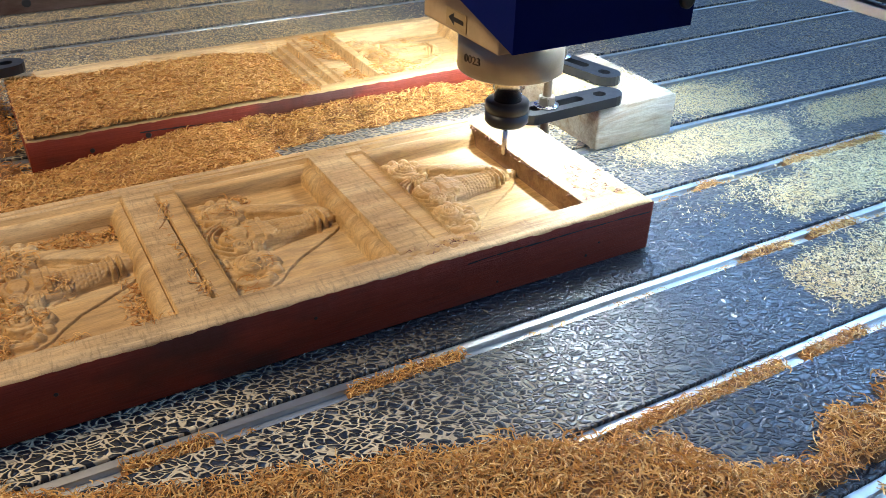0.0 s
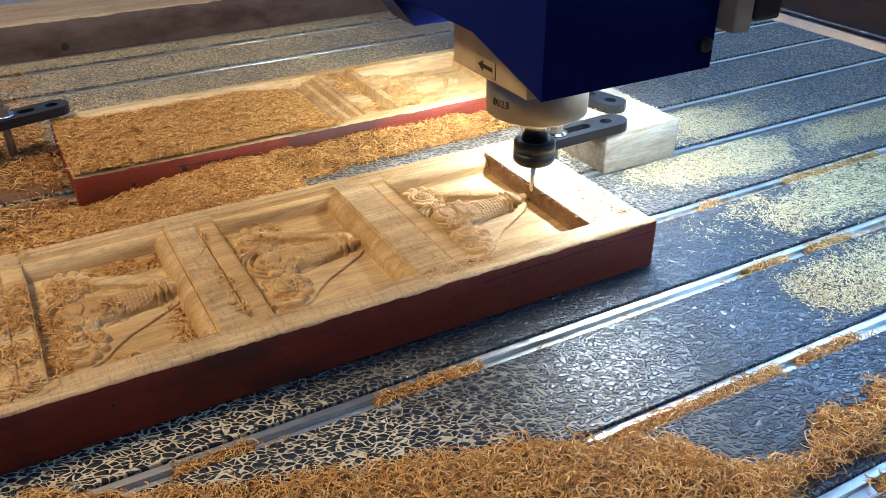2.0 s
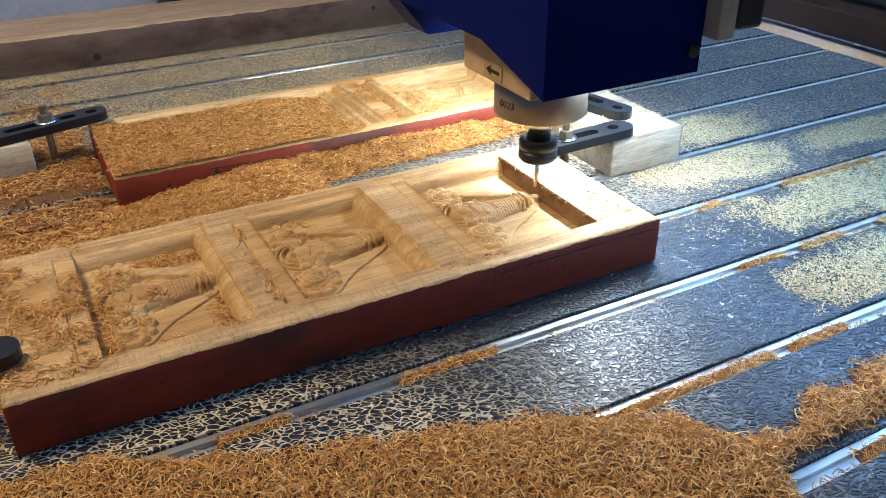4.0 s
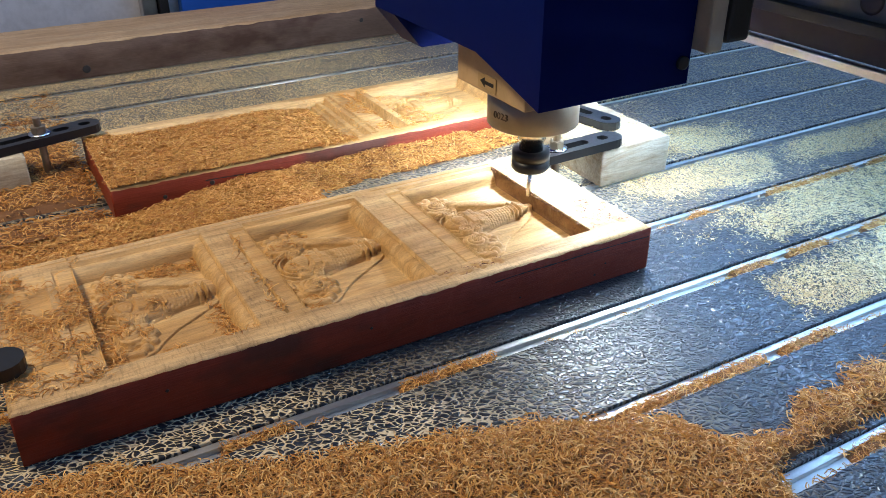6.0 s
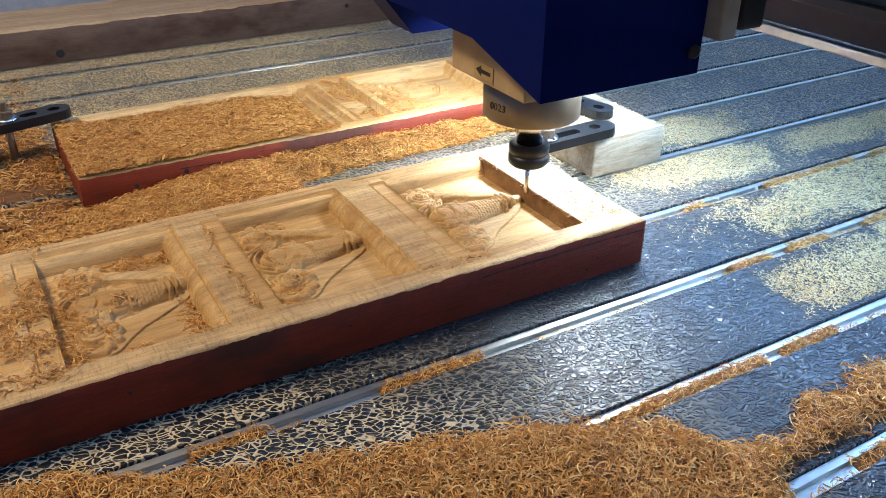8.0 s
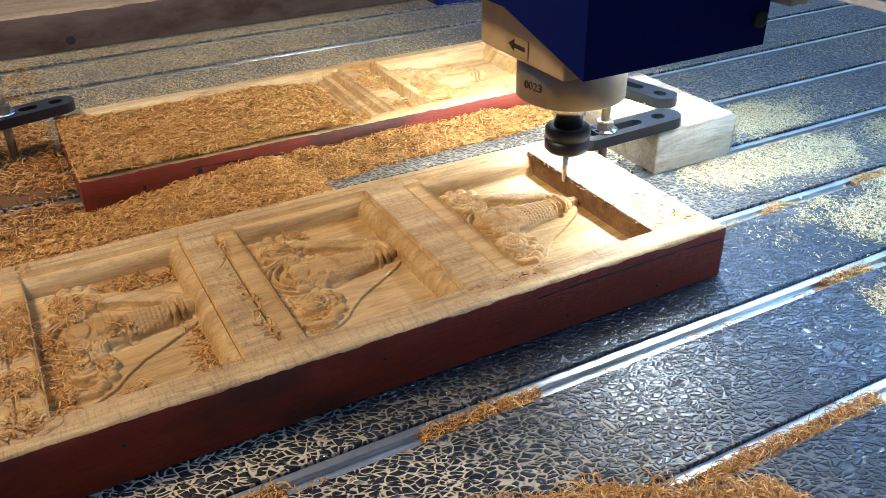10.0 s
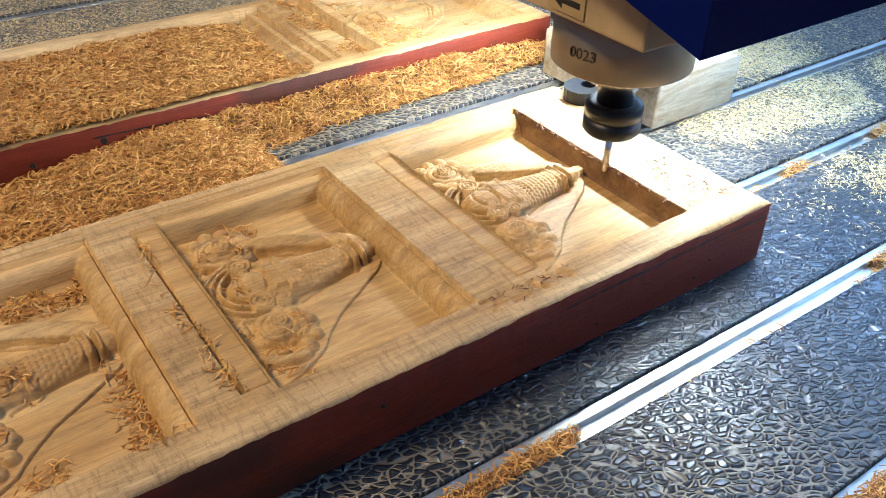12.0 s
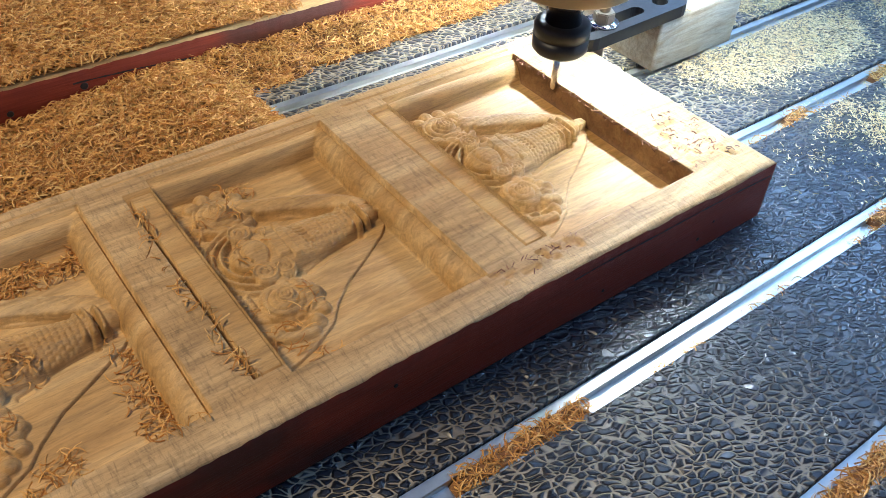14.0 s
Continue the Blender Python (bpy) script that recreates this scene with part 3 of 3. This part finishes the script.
top = soft_edges(top, gx, gy, CX0, CX1, CY0, CY1)
mesh_part("body", grid_mesh("far_board_body", xs, ys, top, 0.001), [M_CARVED, M_RED], far_board)
relief("relief", -0.055, 0.492, CTOP - 0.018, far_board, -0.0585, 0.095, 0.413, 0.568)


def crack(parent, y, xs, zs, wide):
    """A dark open crack along a board's near side."""
    bm = bmesh.new()
    rows = []
    for x, z in zip(xs, zs):
        w = wide * (0.4 + 0.9 * float(RNG.random()))
        rows.append((bm.verts.new((x, y - 0.0006, z - w)), bm.verts.new((x, y - 0.0006, z + w))))
    for (a, b), (c, d) in zip(rows, rows[1:]):
        bm.faces.new((a, c, d, b))
    part("crack", bm, M_DARK, parent, "dark open crack in the wood")


def nail_holes(parent, y, places):
    for x, z, r in places:
        bm = lathe([(r, 0.0), (r * 0.7, 0.0008)], 14)
        part("nail_hole", bm, M_DARK, parent, "dark old nail hole").matrix_basis = pose(x, y + 0.0003, z, 90, 0, 0)


cx = np.linspace(-0.36, -0.06, 60)
crack(far_board, CY0, cx, 0.030 - 0.012 * smoothstep(-0.36, -0.2, cx) + 0.003 * value_noise(cx, 0 * cx, 0.03, 33), 0.0007)
nail_holes(far_board, CY0, ((-0.352, 0.026, 0.0036), (-0.275, 0.024, 0.0034), (-0.41, 0.02, 0.003)))
cx = np.linspace(-0.19, 0.0, 50)
crack(board, BY0, cx, 0.041 - 0.0025 * value_noise(cx, 0 * cx, 0.04, 34), 0.0007)
nail_holes(board, BY0, ((-0.068, 0.012, 0.0016), (-0.16, 0.013, 0.0013), (-0.32, 0.03, 0.0016), (-0.5, 0.03, 0.0018), (-0.055, 0.022, 0.0012)))

# ---- clamps ----
def slab_with_slots(length, width, height, slots, name_bevel=0.0012):
    """A round-ended bar along x from 0 to length with slots (x0, x1, half width) cut through it."""
    bm = bmesh.new()

    def stadium(x0, x1, r, steps=10):
        pts = [(x1 - r + r * math.cos(a), r * math.sin(a)) for a in np.linspace(-math.pi / 2, math.pi / 2, steps)]
        return pts + [(x0 + r + r * math.cos(a), r * math.sin(a)) for a in np.linspace(math.pi / 2, 3 * math.pi / 2, steps)]

    loops = [stadium(0, length, width / 2)] + [stadium(a, b, r) for a, b, r in slots]
    edges = []
    for lp in loops:
        vs = [bm.verts.new((x, y, 0)) for x, y in lp]
        edges += [bm.edges.new((vs[k], vs[(k + 1) % len(vs)])) for k in range(len(vs))]
    bmesh.ops.triangle_fill(bm, edges=edges, use_beauty=True)
    up = bmesh.ops.extrude_face_region(bm, geom=list(bm.faces))
    bmesh.ops.translate(bm, vec=(0, 0, height), verts=[v for v in up["geom"] if isinstance(v, bmesh.types.BMVert)])
    bmesh.ops.recalc_face_normals(bm, faces=bm.faces)
    return bm


def hexagon(r, z0, z1):
    return prism([(r * math.cos(a), r * math.sin(a)) for a in (math.pi / 3 * k for k in range(6))], z0, z1, 0.0008)


def hold_down_clamp(at, turn, slots, bolt_x, bolt_top, length=0.14, width=0.034, slope=0.0):
    c = thing("hold_down_clamp", "black slotted steel clamp bar with a threaded bolt and nut", "clamp", at, "hold-down clamps", turn=turn)
    part("bar", slab_with_slots(length, width, 0.011, slots), M_BLACK, c)
    washer = part("washer", lathe([(0.0135, 0.0112), (0.0135, 0.0132), (0.0055, 0.0132)], 32, bolt_x), M_BRIGHT, c)
    bm = hexagon(0.0095, 0.0134, 0.0225)
    bmesh.ops.translate(bm, vec=(bolt_x, 0, 0), verts=bm.verts)
    part("nut", bm, M_STEEL, c)
    prof = [(0.0044, -at[2] - 0.012)]
    z = -at[2] - 0.01
    while z < bolt_top:
        prof += [(0.0044, z), (0.0049, z + 0.0006)]
        z += 0.0013
    prof += [(0.004, bolt_top)]
    part("bolt", lathe(prof, 16, bolt_x), M_STEEL, c)
    return c


SLOTS = [(0.018, 0.082, 0.0065), (0.108, 0.124, 0.0065)]
hold_down_clamp((-0.012, 0.196, 0.0505), 2.0, [(0.016, 0.088, 0.0065), (0.104, 0.120, 0.0065)], 0.038, 0.058)
hold_down_clamp((0.152, 0.232, 0.0515), 103.0, [(0.012, 0.028, 0.0065), (0.044, 0.125, 0.0065)], 0.088, 0.036)
hold_down_clamp((-0.445, 0.585, 0.0505), 194.0, [(0.012, 0.028, 0.0065), (0.04, 0.062, 0.0065), (0.075, 0.13, 0.0065)], 0.078, 0.034, 0.16)
hold_down_clamp((-0.592, 0.056, 0.0525), 184.0, SLOTS, 0.06, 0.03)


def spacer(outline_x, outline_y, h, label):
    x0, x1 = outline_x
    y0, y1 = outline_y
    xs, ys = np.linspace(x0, x1, 40), np.linspace(y0, y1, 60)
    gx, gy = np.meshgrid(xs, ys, indexing="ij")
    z = soft_edges(h + 0.0004 * value_noise(gx, gy, 0.01, 41), gx, gy, x0, x1, y0, y1)
    b = thing("spacer_block", label, "wood block", group="spacer blocks")
    mesh_part("block", grid_mesh("spacer_block", xs, ys, z, 0.0005), [M_BLOCK, M_BLOCK], b)
    return b


spacer((0.092, 0.203), (0.186, 0.345), 0.0498, "pale softwood spacer block under two clamps")
spacer((-0.66, -0.545), (0.53, 0.60), 0.0498, "pale softwood spacer block under a clamp")

# ---- far beam and the gantry ----
beam = thing("timber_beam", "dark brown timber beam with a paler top", "timber beam")
xs, ys = np.linspace(-1.3, 0.75, 200), np.linspace(1.0, 1.16, 20)
gx, gy = np.meshgrid(xs, ys, indexing="ij")
z = soft_edges(0.061 + 0.001 * value_noise(gx, gy, 0.05, 51), gx, gy, -1.3, 0.75, 1.0, 1.16)
mesh_part("beam_body", grid_mesh("beam_body", xs, ys, z, 0.001), [M_BEAM_TOP, M_BEAM], beam)

nail_holes(beam, 1.0, ((-0.402, 0.016, 0.008), (0.13, 0.038, 0.005)))
gantry = thing("gantry", "ivory steel gantry beam with guide rails", "gantry")
part("beam", box(0.206, 0.27, -1.3, 1.3, 0.235, 0.40, 0.003), M_WHITE, gantry, "ivory painted steel beam")
part("guide_rail", box(0.192, 0.205, -1.3, 1.3, 0.238, 0.25, 0.001), M_DARK, gantry)
part("lower_plate", box(0.212, 0.262, -1.3, 1.3, 0.2065, 0.234, 0.001), M_BROWN, gantry, "dusty dark lower plate")
part("edge_profile", box(0.2, 0.211, -1.3, 1.3, 0.196, 0.206, 0.0015), M_ALU, gantry, "bright aluminium edge profile")
for y, z, r in ((-0.055, 0.268, 0.013), (0.1, 0.268, 0.013)):
    part("bore", lathe([(r, 0.0), (r, 0.0012), (r * 0.8, 0.0014)], 24), M_DARK, gantry, "dark round bore").matrix_basis = pose(0.2058, y, z, 0, -90, 0)
# an LED strip lies under the lower plate and lights the bed
lamp_bar = part("work_light", box(0.232, 0.26, -0.8, 0.3, 0.2025, 0.2062, 0.0005), M_DARK, gantry, "black work light housing")
part("light_panel", box(0.236, 0.256, -0.78, 0.28, 0.2005, 0.2022, 0), M_LED_COOL, lamp_bar, "cool white LED strip")
part("bore", lathe([(0.006, 0.0), (0.006, 0.0012), (0.004, 0.0014)], 20), M_DARK, gantry, "dark round bore").matrix_basis = pose(0.2118, -0.09, 0.2155, 0, -90, 0)
for y0, y1 in ((-1.42, -1.302), (1.302, 1.42)):
    part("leg", box(0.15, 0.33, y0, y1, -0.849, 0.62, 0.004), M_WHITE, gantry)

# ---- the spindle head, which runs to and fro across the bed ----
AXIS_X = -0.0595
head = thing("spindle_head", "navy router head with steel spindle and black collet nut", "router head", (AXIS_X, 0.146, 0))
part("cutter", lathe([(0.0005, 0.043), (0.003, 0.046), (0.003, 0.06), (0.0027, 0.061), (0.0027, 0.08)], 20), M_BRIGHT, head, "thin steel carving cutter")
nut = part("collet_nut", lathe([(0.012, 0.0785), (0.0185, 0.0785), (0.0212, 0.0815), (0.0212, 0.0905), (0.0202, 0.0907), (0.0202, 0.0925), (0.0212, 0.0927), (0.0212, 0.1005), (0.0195, 0.1025), (0.0135, 0.1025)], 64), M_BLACK, head, "black collet nut")
part("shaft", lathe([(0.0135, 0.1025), (0.0135, 0.1145), (0.0155, 0.1147), (0.0155, 0.1335)], 48), M_BRIGHT, head, "bright steel spindle nose")
spindle = part("spindle_body", lathe([(0.047, 0.1335), (0.0495, 0.1355), (0.0495, 0.1755)], 96), M_STEEL, head, "turned steel spindle body")
words = bpy.data.curves.new("serial", "FONT")
words.body, words.size, words.extrude, words.align_x = "0023", 0.0105, 0.0007, "CENTER"
holder = new("serial_holder", words)
bpy.context.view_layer.update()
stamp = bpy.data.meshes.new_from_object(holder.evaluated_get(bpy.context.evaluated_depsgraph_get()))
bpy.data.objects.remove(holder)
mesh_part("stamped_number", stamp, [M_BROWN], spindle, "dark stamped digits").matrix_basis = pose(0, 0, 0.148, 0, 0, 192) @ pose(0.0491, 0, 0, 90, 0, 90)
part("mount", box(-0.062, 0.002, -0.072, 0.056, 0.176, 0.30, 0.002), M_BEIGE, head, "dull beige cast spindle mount")
part("cover", extrude_x([(-0.133, 0.20), (-0.026, 0.229), (0.148, 0.229), (0.148, 0.70), (-0.133, 0.70)], -0.09, 0.085), M_BLUE, head, "navy blue sheet-metal cover")
bm = bmesh.new()
o = [(-0.056, 0.187), (0.084, 0.187), (0.084, 0.70), (-0.089, 0.70), (-0.089, 0.228)]
f = bm.faces.new([bm.verts.new((x, 0.15, z)) for x, z in o])
up = bmesh.ops.extrude_face_region(bm, geom=[f])
bmesh.ops.translate(bm, vec=(0, 0.05, 0), verts=[v for v in up["geom"] if isinstance(v, bmesh.types.BMVert)])
bmesh.ops.recalc_face_normals(bm, faces=bm.faces)
part("rear_cover", bm, M_BLUE, head)
part("back_plate", box(0.088, 0.108, -0.15, -0.112, 0.232, 0.70, 0.002), M_IVORY, head, "ivory painted back plate")
part("carriage_plate", box(0.088, 0.125, -0.11, 0.36, 0.31, 0.70, 0.002), M_WHITE, head)
part("motor", box(0.112, 0.142, -0.15, -0.1, 0.238, 0.70, 0.004), M_DARK, head)
# a narrow LED bar behind the cover, turned towards the boards
bm = box(-0.014, 0.014, -0.095, 0.275, 0.001, 0.011, 0.001)
bmesh.ops.transform(bm, matrix=pose(0.124, 0, 0.243, 0, 38, 0), verts=bm.verts)
lamp_bar = part("work_light", bm, M_DARK, head, "black work light housing")
part("light_arm", box(0.11, 0.125, 0.1, 0.13, 0.262, 0.3095, 0.001), M_DARK, head)
bm = box(-0.01, 0.01, -0.09, 0.27, -0.001, 0.001, 0)
bmesh.ops.transform(bm, matrix=pose(0.124, 0, 0.243, 0, 38, 0), verts=bm.verts)
part("light_panel", bm, M_LED, lamp_bar, "cool white LED strip")
label = part("arrow_label", box(-0.0632, -0.0622, -0.022, 0.012, 0.180, 0.196, 0.0003, 1), M_LABEL, head, "small yellowed label with a black arrow")
bm = bmesh.new()
bm.faces.new([bm.verts.new((-0.0634, y, z)) for y, z in ((-0.018, 0.186), (-0.018, 0.190), (-0.002, 0.190), (-0.002, 0.1935), (0.008, 0.188), (-0.002, 0.1825), (-0.002, 0.186))])
part("arrow", bm, M_DARK, label, "black printed arrow")
part("screw", lathe([(0.0065, 0), (0.0065, 0.004), (0.004, 0.005)], 20), M_DARK, head).matrix_basis = pose(0.074, -0.1335, 0.222, 90, 0, 0)

# ---- shavings ----
EDGE_X = [-1.5, -0.62, -0.55, -0.5, -0.455, -0.4, -0.34, -0.288, -0.24, -0.19, -0.147, -0.138, -0.105, -0.062, -0.03, 0.0, 0.05, 0.12, 0.3, 0.8]
EDGE_Y = [0.0, -0.005, -0.012, -0.05, -0.07, -0.08, -0.096, -0.116, -0.142, -0.16, -0.182, -0.205, -0.23, -0.235, -0.215, -0.22, -0.21, -0.208, -0.19, -0.16]


def near_depth(x, y):
    """How far a place lies inside the near heap, in metres."""
    e = np.interp(x, EDGE_X, EDGE_Y) + 0.018 * (value_noise(x, y, 0.04, 61) - 0.5) + 0.012 * (value_noise(x, y, 0.012, 62) - 0.5)
    return e - y - 0.2 * smoothstep(-0.17, -0.09, x + 0.04 * (value_noise(x, y, 0.03, 64) - 0.5)) * smoothstep(-0.27, -0.315, y)


def near_height(x, y):
    return 0.0135 * smoothstep(0.0, 0.09, near_depth(x, y)) + 0.004 * (value_noise(x, y, 0.03, 63)) * smoothstep(0.01, 0.05, near_depth(x, y)) - 0.001


def gap_height(x, y):
    """The heap between the two boards; a bare tongue stays beside the near board."""
    wander = 0.012 * (value_noise(x, y, 0.02, 65) - 0.5)
    near_side = np.interp(x, [-0.27, -0.21, -0.1, 0.1], [0.345, 0.262, 0.235, 0.225]) + wander
    far_side = np.interp(x, [-0.6, -0.2, 0.1, 0.2], [0.343, 0.345, 0.355, 0.36]) + wander
    crest = (0.004 + 0.021 * smoothstep(-0.5, -0.28, x)) * (0.4 + 0.6 * smoothstep(0.3, 0.0, x))
    ridge = np.maximum(crest * smoothstep(0.0, 0.045, y - far_side), 0.85 * crest * smoothstep(0.0, 0.05, near_side - y))
    return np.maximum(ridge, crest * smoothstep(-0.22, -0.28, x)) + 0.003 * value_noise(x, y, 0.02, 66) * (ridge > 0.0005) - 0.001


def left_height(x, y):
    return 0.009 * smoothstep(-0.46, -0.5, x + 0.02 * (value_noise(x, y, 0.03, 68) - 0.5)) * smoothstep(0.75, 0.6, y) * (1 - smoothstep(0.02, 0.012, np.abs(y - 0.44))) + 0.003 * smoothstep(0.012, 0.02, np.abs(y - 0.44)) * value_noise(x, y, 0.03, 67) - 0.001


def heap(name, x0, x1, y0, y1, step, height, label, n, lift=0.0, at_z=0.0):
    ob = tagged(new(name), label, "wood shavings", kind="stuff")
    xs, ys = np.arange(x0, x1, step), np.arange(y0, y1, step)
    gx, gy = np.meshgrid(xs, ys, indexing="ij")
    hz = height(gx, gy) + 0.0012 * value_noise(gx, gy, 0.006, 70)
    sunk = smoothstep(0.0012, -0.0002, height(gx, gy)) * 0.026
    # its dark colour stands in for shade between the loose shavings
    mesh_part("packed_layer", grid_mesh("packed_layer", xs, ys, at_z + hz - 0.002 - sunk), [M_PILE_SHADE], ob)
    x, y = scatter(n, x0, x1, y0, y1, lambda a, b: smoothstep(-0.0008, 0.004, height(a, b)))
    mesh_part("loose_shavings", shavings("loose_shavings", x, y, at_z + height(x, y) + 0.0015 * RNG.random(len(x))), [M_CHIP], ob)
    return ob


heap("shavings_heap", -0.75, 0.5, -0.55, 0.02, 0.004, near_height, "heap of curled teak shavings on the near bed", 150000)
heap("shavings_heap", -0.75, 0.16, 0.233, 0.387, 0.005, gap_height, "ridge of curled teak shavings between the boards", 60000)
heap("shavings_heap", -1.0, -0.4725, 0.37, 0.95, 0.008, left_height, "scattered teak shavings beside the far board", 22000)


def pocket_height(x, y):
    full = smoothstep(-0.48, -0.46, x) * smoothstep(-0.17, -0.215, x + 0.03 * (value_noise(x, y, 0.02, 71) - 0.5)) * smoothstep(0.58, 0.545, y + 0.015 * (value_noise(x, y, 0.03, 73) - 0.5))
    rim = 0.013 * np.maximum(smoothstep(-0.425, -0.44, x) * (y < 0.575), smoothstep(0.412, 0.405, y))
    return 0.004 + np.maximum(rim, 0.0155 * full) + 0.002 * value_noise(x, y, 0.015, 72)


heap("shavings_heap", -0.468, -0.155, 0.39, 0.59, 0.005, pocket_height, "teak shavings filling the far board's sunk panel", 26000, at_z=CTOP - 0.018)


def loose(name, label, n, x0, x1, y0, y1, density, z, material=None, length=0.0095, width=0.00075):
    x, y = scatter(n, x0, x1, y0, y1, density)
    return tagged(mesh_part(name, shavings(name, x, y, z(x, y), length, width), [material or M_CHIP]), label, "wood shavings", kind="stuff")


def off_rails(y):
    """1 on the panels, low over the slots and rails between them."""
    return np.where(np.mod(y - FAR_LIP + GAP, PITCH) < GAP, 0.06, 1.0)


# dust blown over the bed beyond the boards
def blown(x, y):
    n = 0.5 * value_noise(x, y, 0.05, 81) + 0.5 * value_noise(x, y, 0.018, 82)
    d = np.zeros_like(x)
    for cx, cy, rx, ry in ((0.35, 0.012, 0.2, 0.05), (0.24, 0.145, 0.13, 0.045), (0.29, -0.125, 0.22, 0.055), (0.27, 0.26, 0.16, 0.045), (0.5, 0.14, 0.15, 0.03)):
        q = np.hypot((x - cx) / rx, (y - cy) / ry)
        d = np.maximum(d, smoothstep(1.3, 0.65, q + 1.2 * (n - 0.5)))
    return off_rails(y) * 0.95 * d + 0.07 * smoothstep(0.4, 0.7, n) * smoothstep(0.0, 0.2, x)


loose("blown_sawdust", "pale sawdust drifted over the black bed", 330000, 0.02, 0.8, -0.16, 0.7, blown, lambda x, y: 0.0006 + 0 * x, M_DUST, 0.0034, 0.00065)
loose("blown_sawdust", "pale sawdust scattered on the far bed", 190000, -0.9, 0.75, 0.6, 0.99, lambda x, y: off_rails(y) * (0.3 + 0.7 * value_noise(x, y, 0.05, 83)) * smoothstep(0.3, -0.1, x), lambda x, y: 0.0006 + 0 * x, M_DUST, 0.0026, 0.0006)


def slot_fill(x, y):
    return smoothstep(0.45, 0.56, np.where(y < -0.12, 0.22, 0.0) + value_noise(x, 0.35 * np.round(y / PITCH), 0.05, 84))


for k in (-3, -2, -1, 0):
    yk = FAR_LIP + PITCH * k
    sx, sy = np.arange(-0.7, 0.7, 0.006), np.linspace(yk - GAP + 0.0027, yk - 0.0079, 4)
    fx, fy = np.meshgrid(sx, sy, indexing="ij")
    fill = tagged(mesh_part("slot_sawdust", grid_mesh("slot_sawdust", sx, sy, -0.01 + 0.0078 * slot_fill(fx, fy) + 0.001 * value_noise(fx, fy, 0.006, 85)), [M_PILE_SHADE]), "sawdust packed into the bed slot", "sawdust", kind="stuff")
    loose("slot_shavings", "teak shavings caught in the bed slot", 6000, -0.7, 0.7, yk - GAP, yk - 0.0068, slot_fill, lambda x, y: -0.0025 + 0.002 * RNG.random(len(x)))


def on_board(x, y):
    d = np.zeros_like(x)
    l, r = LEFTS[0], RIGHTS[0]
    d += 0.9 * smoothstep(r - 0.034, r - 0.014, x) * (x < r - 0.003) * smoothstep(0.13, 0.03, y) * (y > 0.02)
    d += 0.9 * ((x > r - 0.06) & (x < r - 0.008) & (y > 0.175) & (y < 0.21)) * smoothstep(0.3, 0.6, value_noise(x, y, 0.02, 91))
    d += 0.4 * ((x > l) & (x < r - 0.06) & (y > 0.02) & (y < 0.21)) * smoothstep(0.4, 0.7, value_noise(x, y, 0.016, 92))
    d += 0.5 * (x < l + 0.005) * (y > 0.01) * smoothstep(0.3, 0.7, value_noise(x, y, 0.022, 93))
    l = LEFTS[1]
    d += 0.8 * ((x > l) & (x < l + 0.06) & (y > 0.185) & (y < 0.209)) * smoothstep(0.25, 0.6, value_noise(x, y, 0.02, 94))
    d += 0.15 * ((x > l) & (x < l + 0.045) & (y > 0.03) & (y < 0.185)) * smoothstep(0.5, 0.75, value_noise(x, y, 0.012, 96))
    d += 0.4 * ((x > l - 0.024) & (x < l - 0.014) & (y > 0.03) & (y < 0.205)) * smoothstep(0.35, 0.65, value_noise(x, y, 0.02, 99))
    return np.clip(d, 0, 1)


def board_z(x, y):
    z = np.full_like(x, BTOP)
    for l, r in zip(LEFTS, RIGHTS):
        inside = (x > l) & (x < r) & (y > PY0) & (y < PY1)
        z = np.where(inside, BTOP - DEPTH + ornament(x - (l + 0.0008), y - 0.117), z)
    return z + 0.001


loose("loose_shavings", "curled shavings lying on the carved board", 26000, -0.61, -0.3, 0.0, 0.23, on_board, board_z)
loose("loose_shavings", "curled shavings lying on the far board", 9000, -0.17, 0.12, 0.40, 0.58,
      lambda x, y: 0.7 * smoothstep(0.45, 0.7, value_noise(x, y, 0.03, 95)) * smoothstep(0.06, -0.02, x) * (x > -0.118) + 0.03,
      lambda x, y: np.where((x > -0.06) & (x < 0.111), CTOP - 0.018 + ornament(x + 0.055, y - 0.492), np.where((x > -0.09) & (x < -0.071), CTOP - 0.014, CTOP)) + 0.0015)


loose("loose_shavings", "pale shavings lying on the spacer block", 1500, 0.094, 0.2, 0.188, 0.343, lambda x, y: smoothstep(0.3, 0.8, value_noise(x, y, 0.03, 98) + (y - 0.26)), lambda x, y: 0.0506 + 0 * x, M_DUST, 0.006, 0.0008)


def splinter_patch(x, y):
    n = value_noise(x, y, 0.008, 97)
    a = ((x > -0.052) & (x < -0.006) & (y > 0.024) & (y < 0.085)) * smoothstep(0.5, 0.75, n)
    b = ((x > -0.245) & (x < -0.17) & (y > 0.006) & (y < 0.021)) * smoothstep(0.4, 0.7, n)
    c = (np.abs(x + 0.06) < 0.002) & (y > 0.02) & (y < 0.21)
    return np.clip(a + b + 0.8 * c, 0, 1)


loose("bark_splinters", "dark torn bark splinters on the board's corner", 5500, -0.25, 0.0, 0.004, 0.215, splinter_patch, lambda x, y: BTOP + 0.0004 + 0 * x, M_BARK, 0.0052, 0.0007)


def head_y(t):
    """The head runs to and fro at an even pace between y = 0.0255 and 0.229."""
    u = ((t - 0.847) / 4.155) % 1.0
    return 0.229 - 0.2035 * (2 * u if u < 0.5 else 2 - 2 * u)


def motions():
    walk(head, [(n / 10, pose(AXIS_X, head_y(n / 10), 0)) for n in range(0, 141)])


motions()
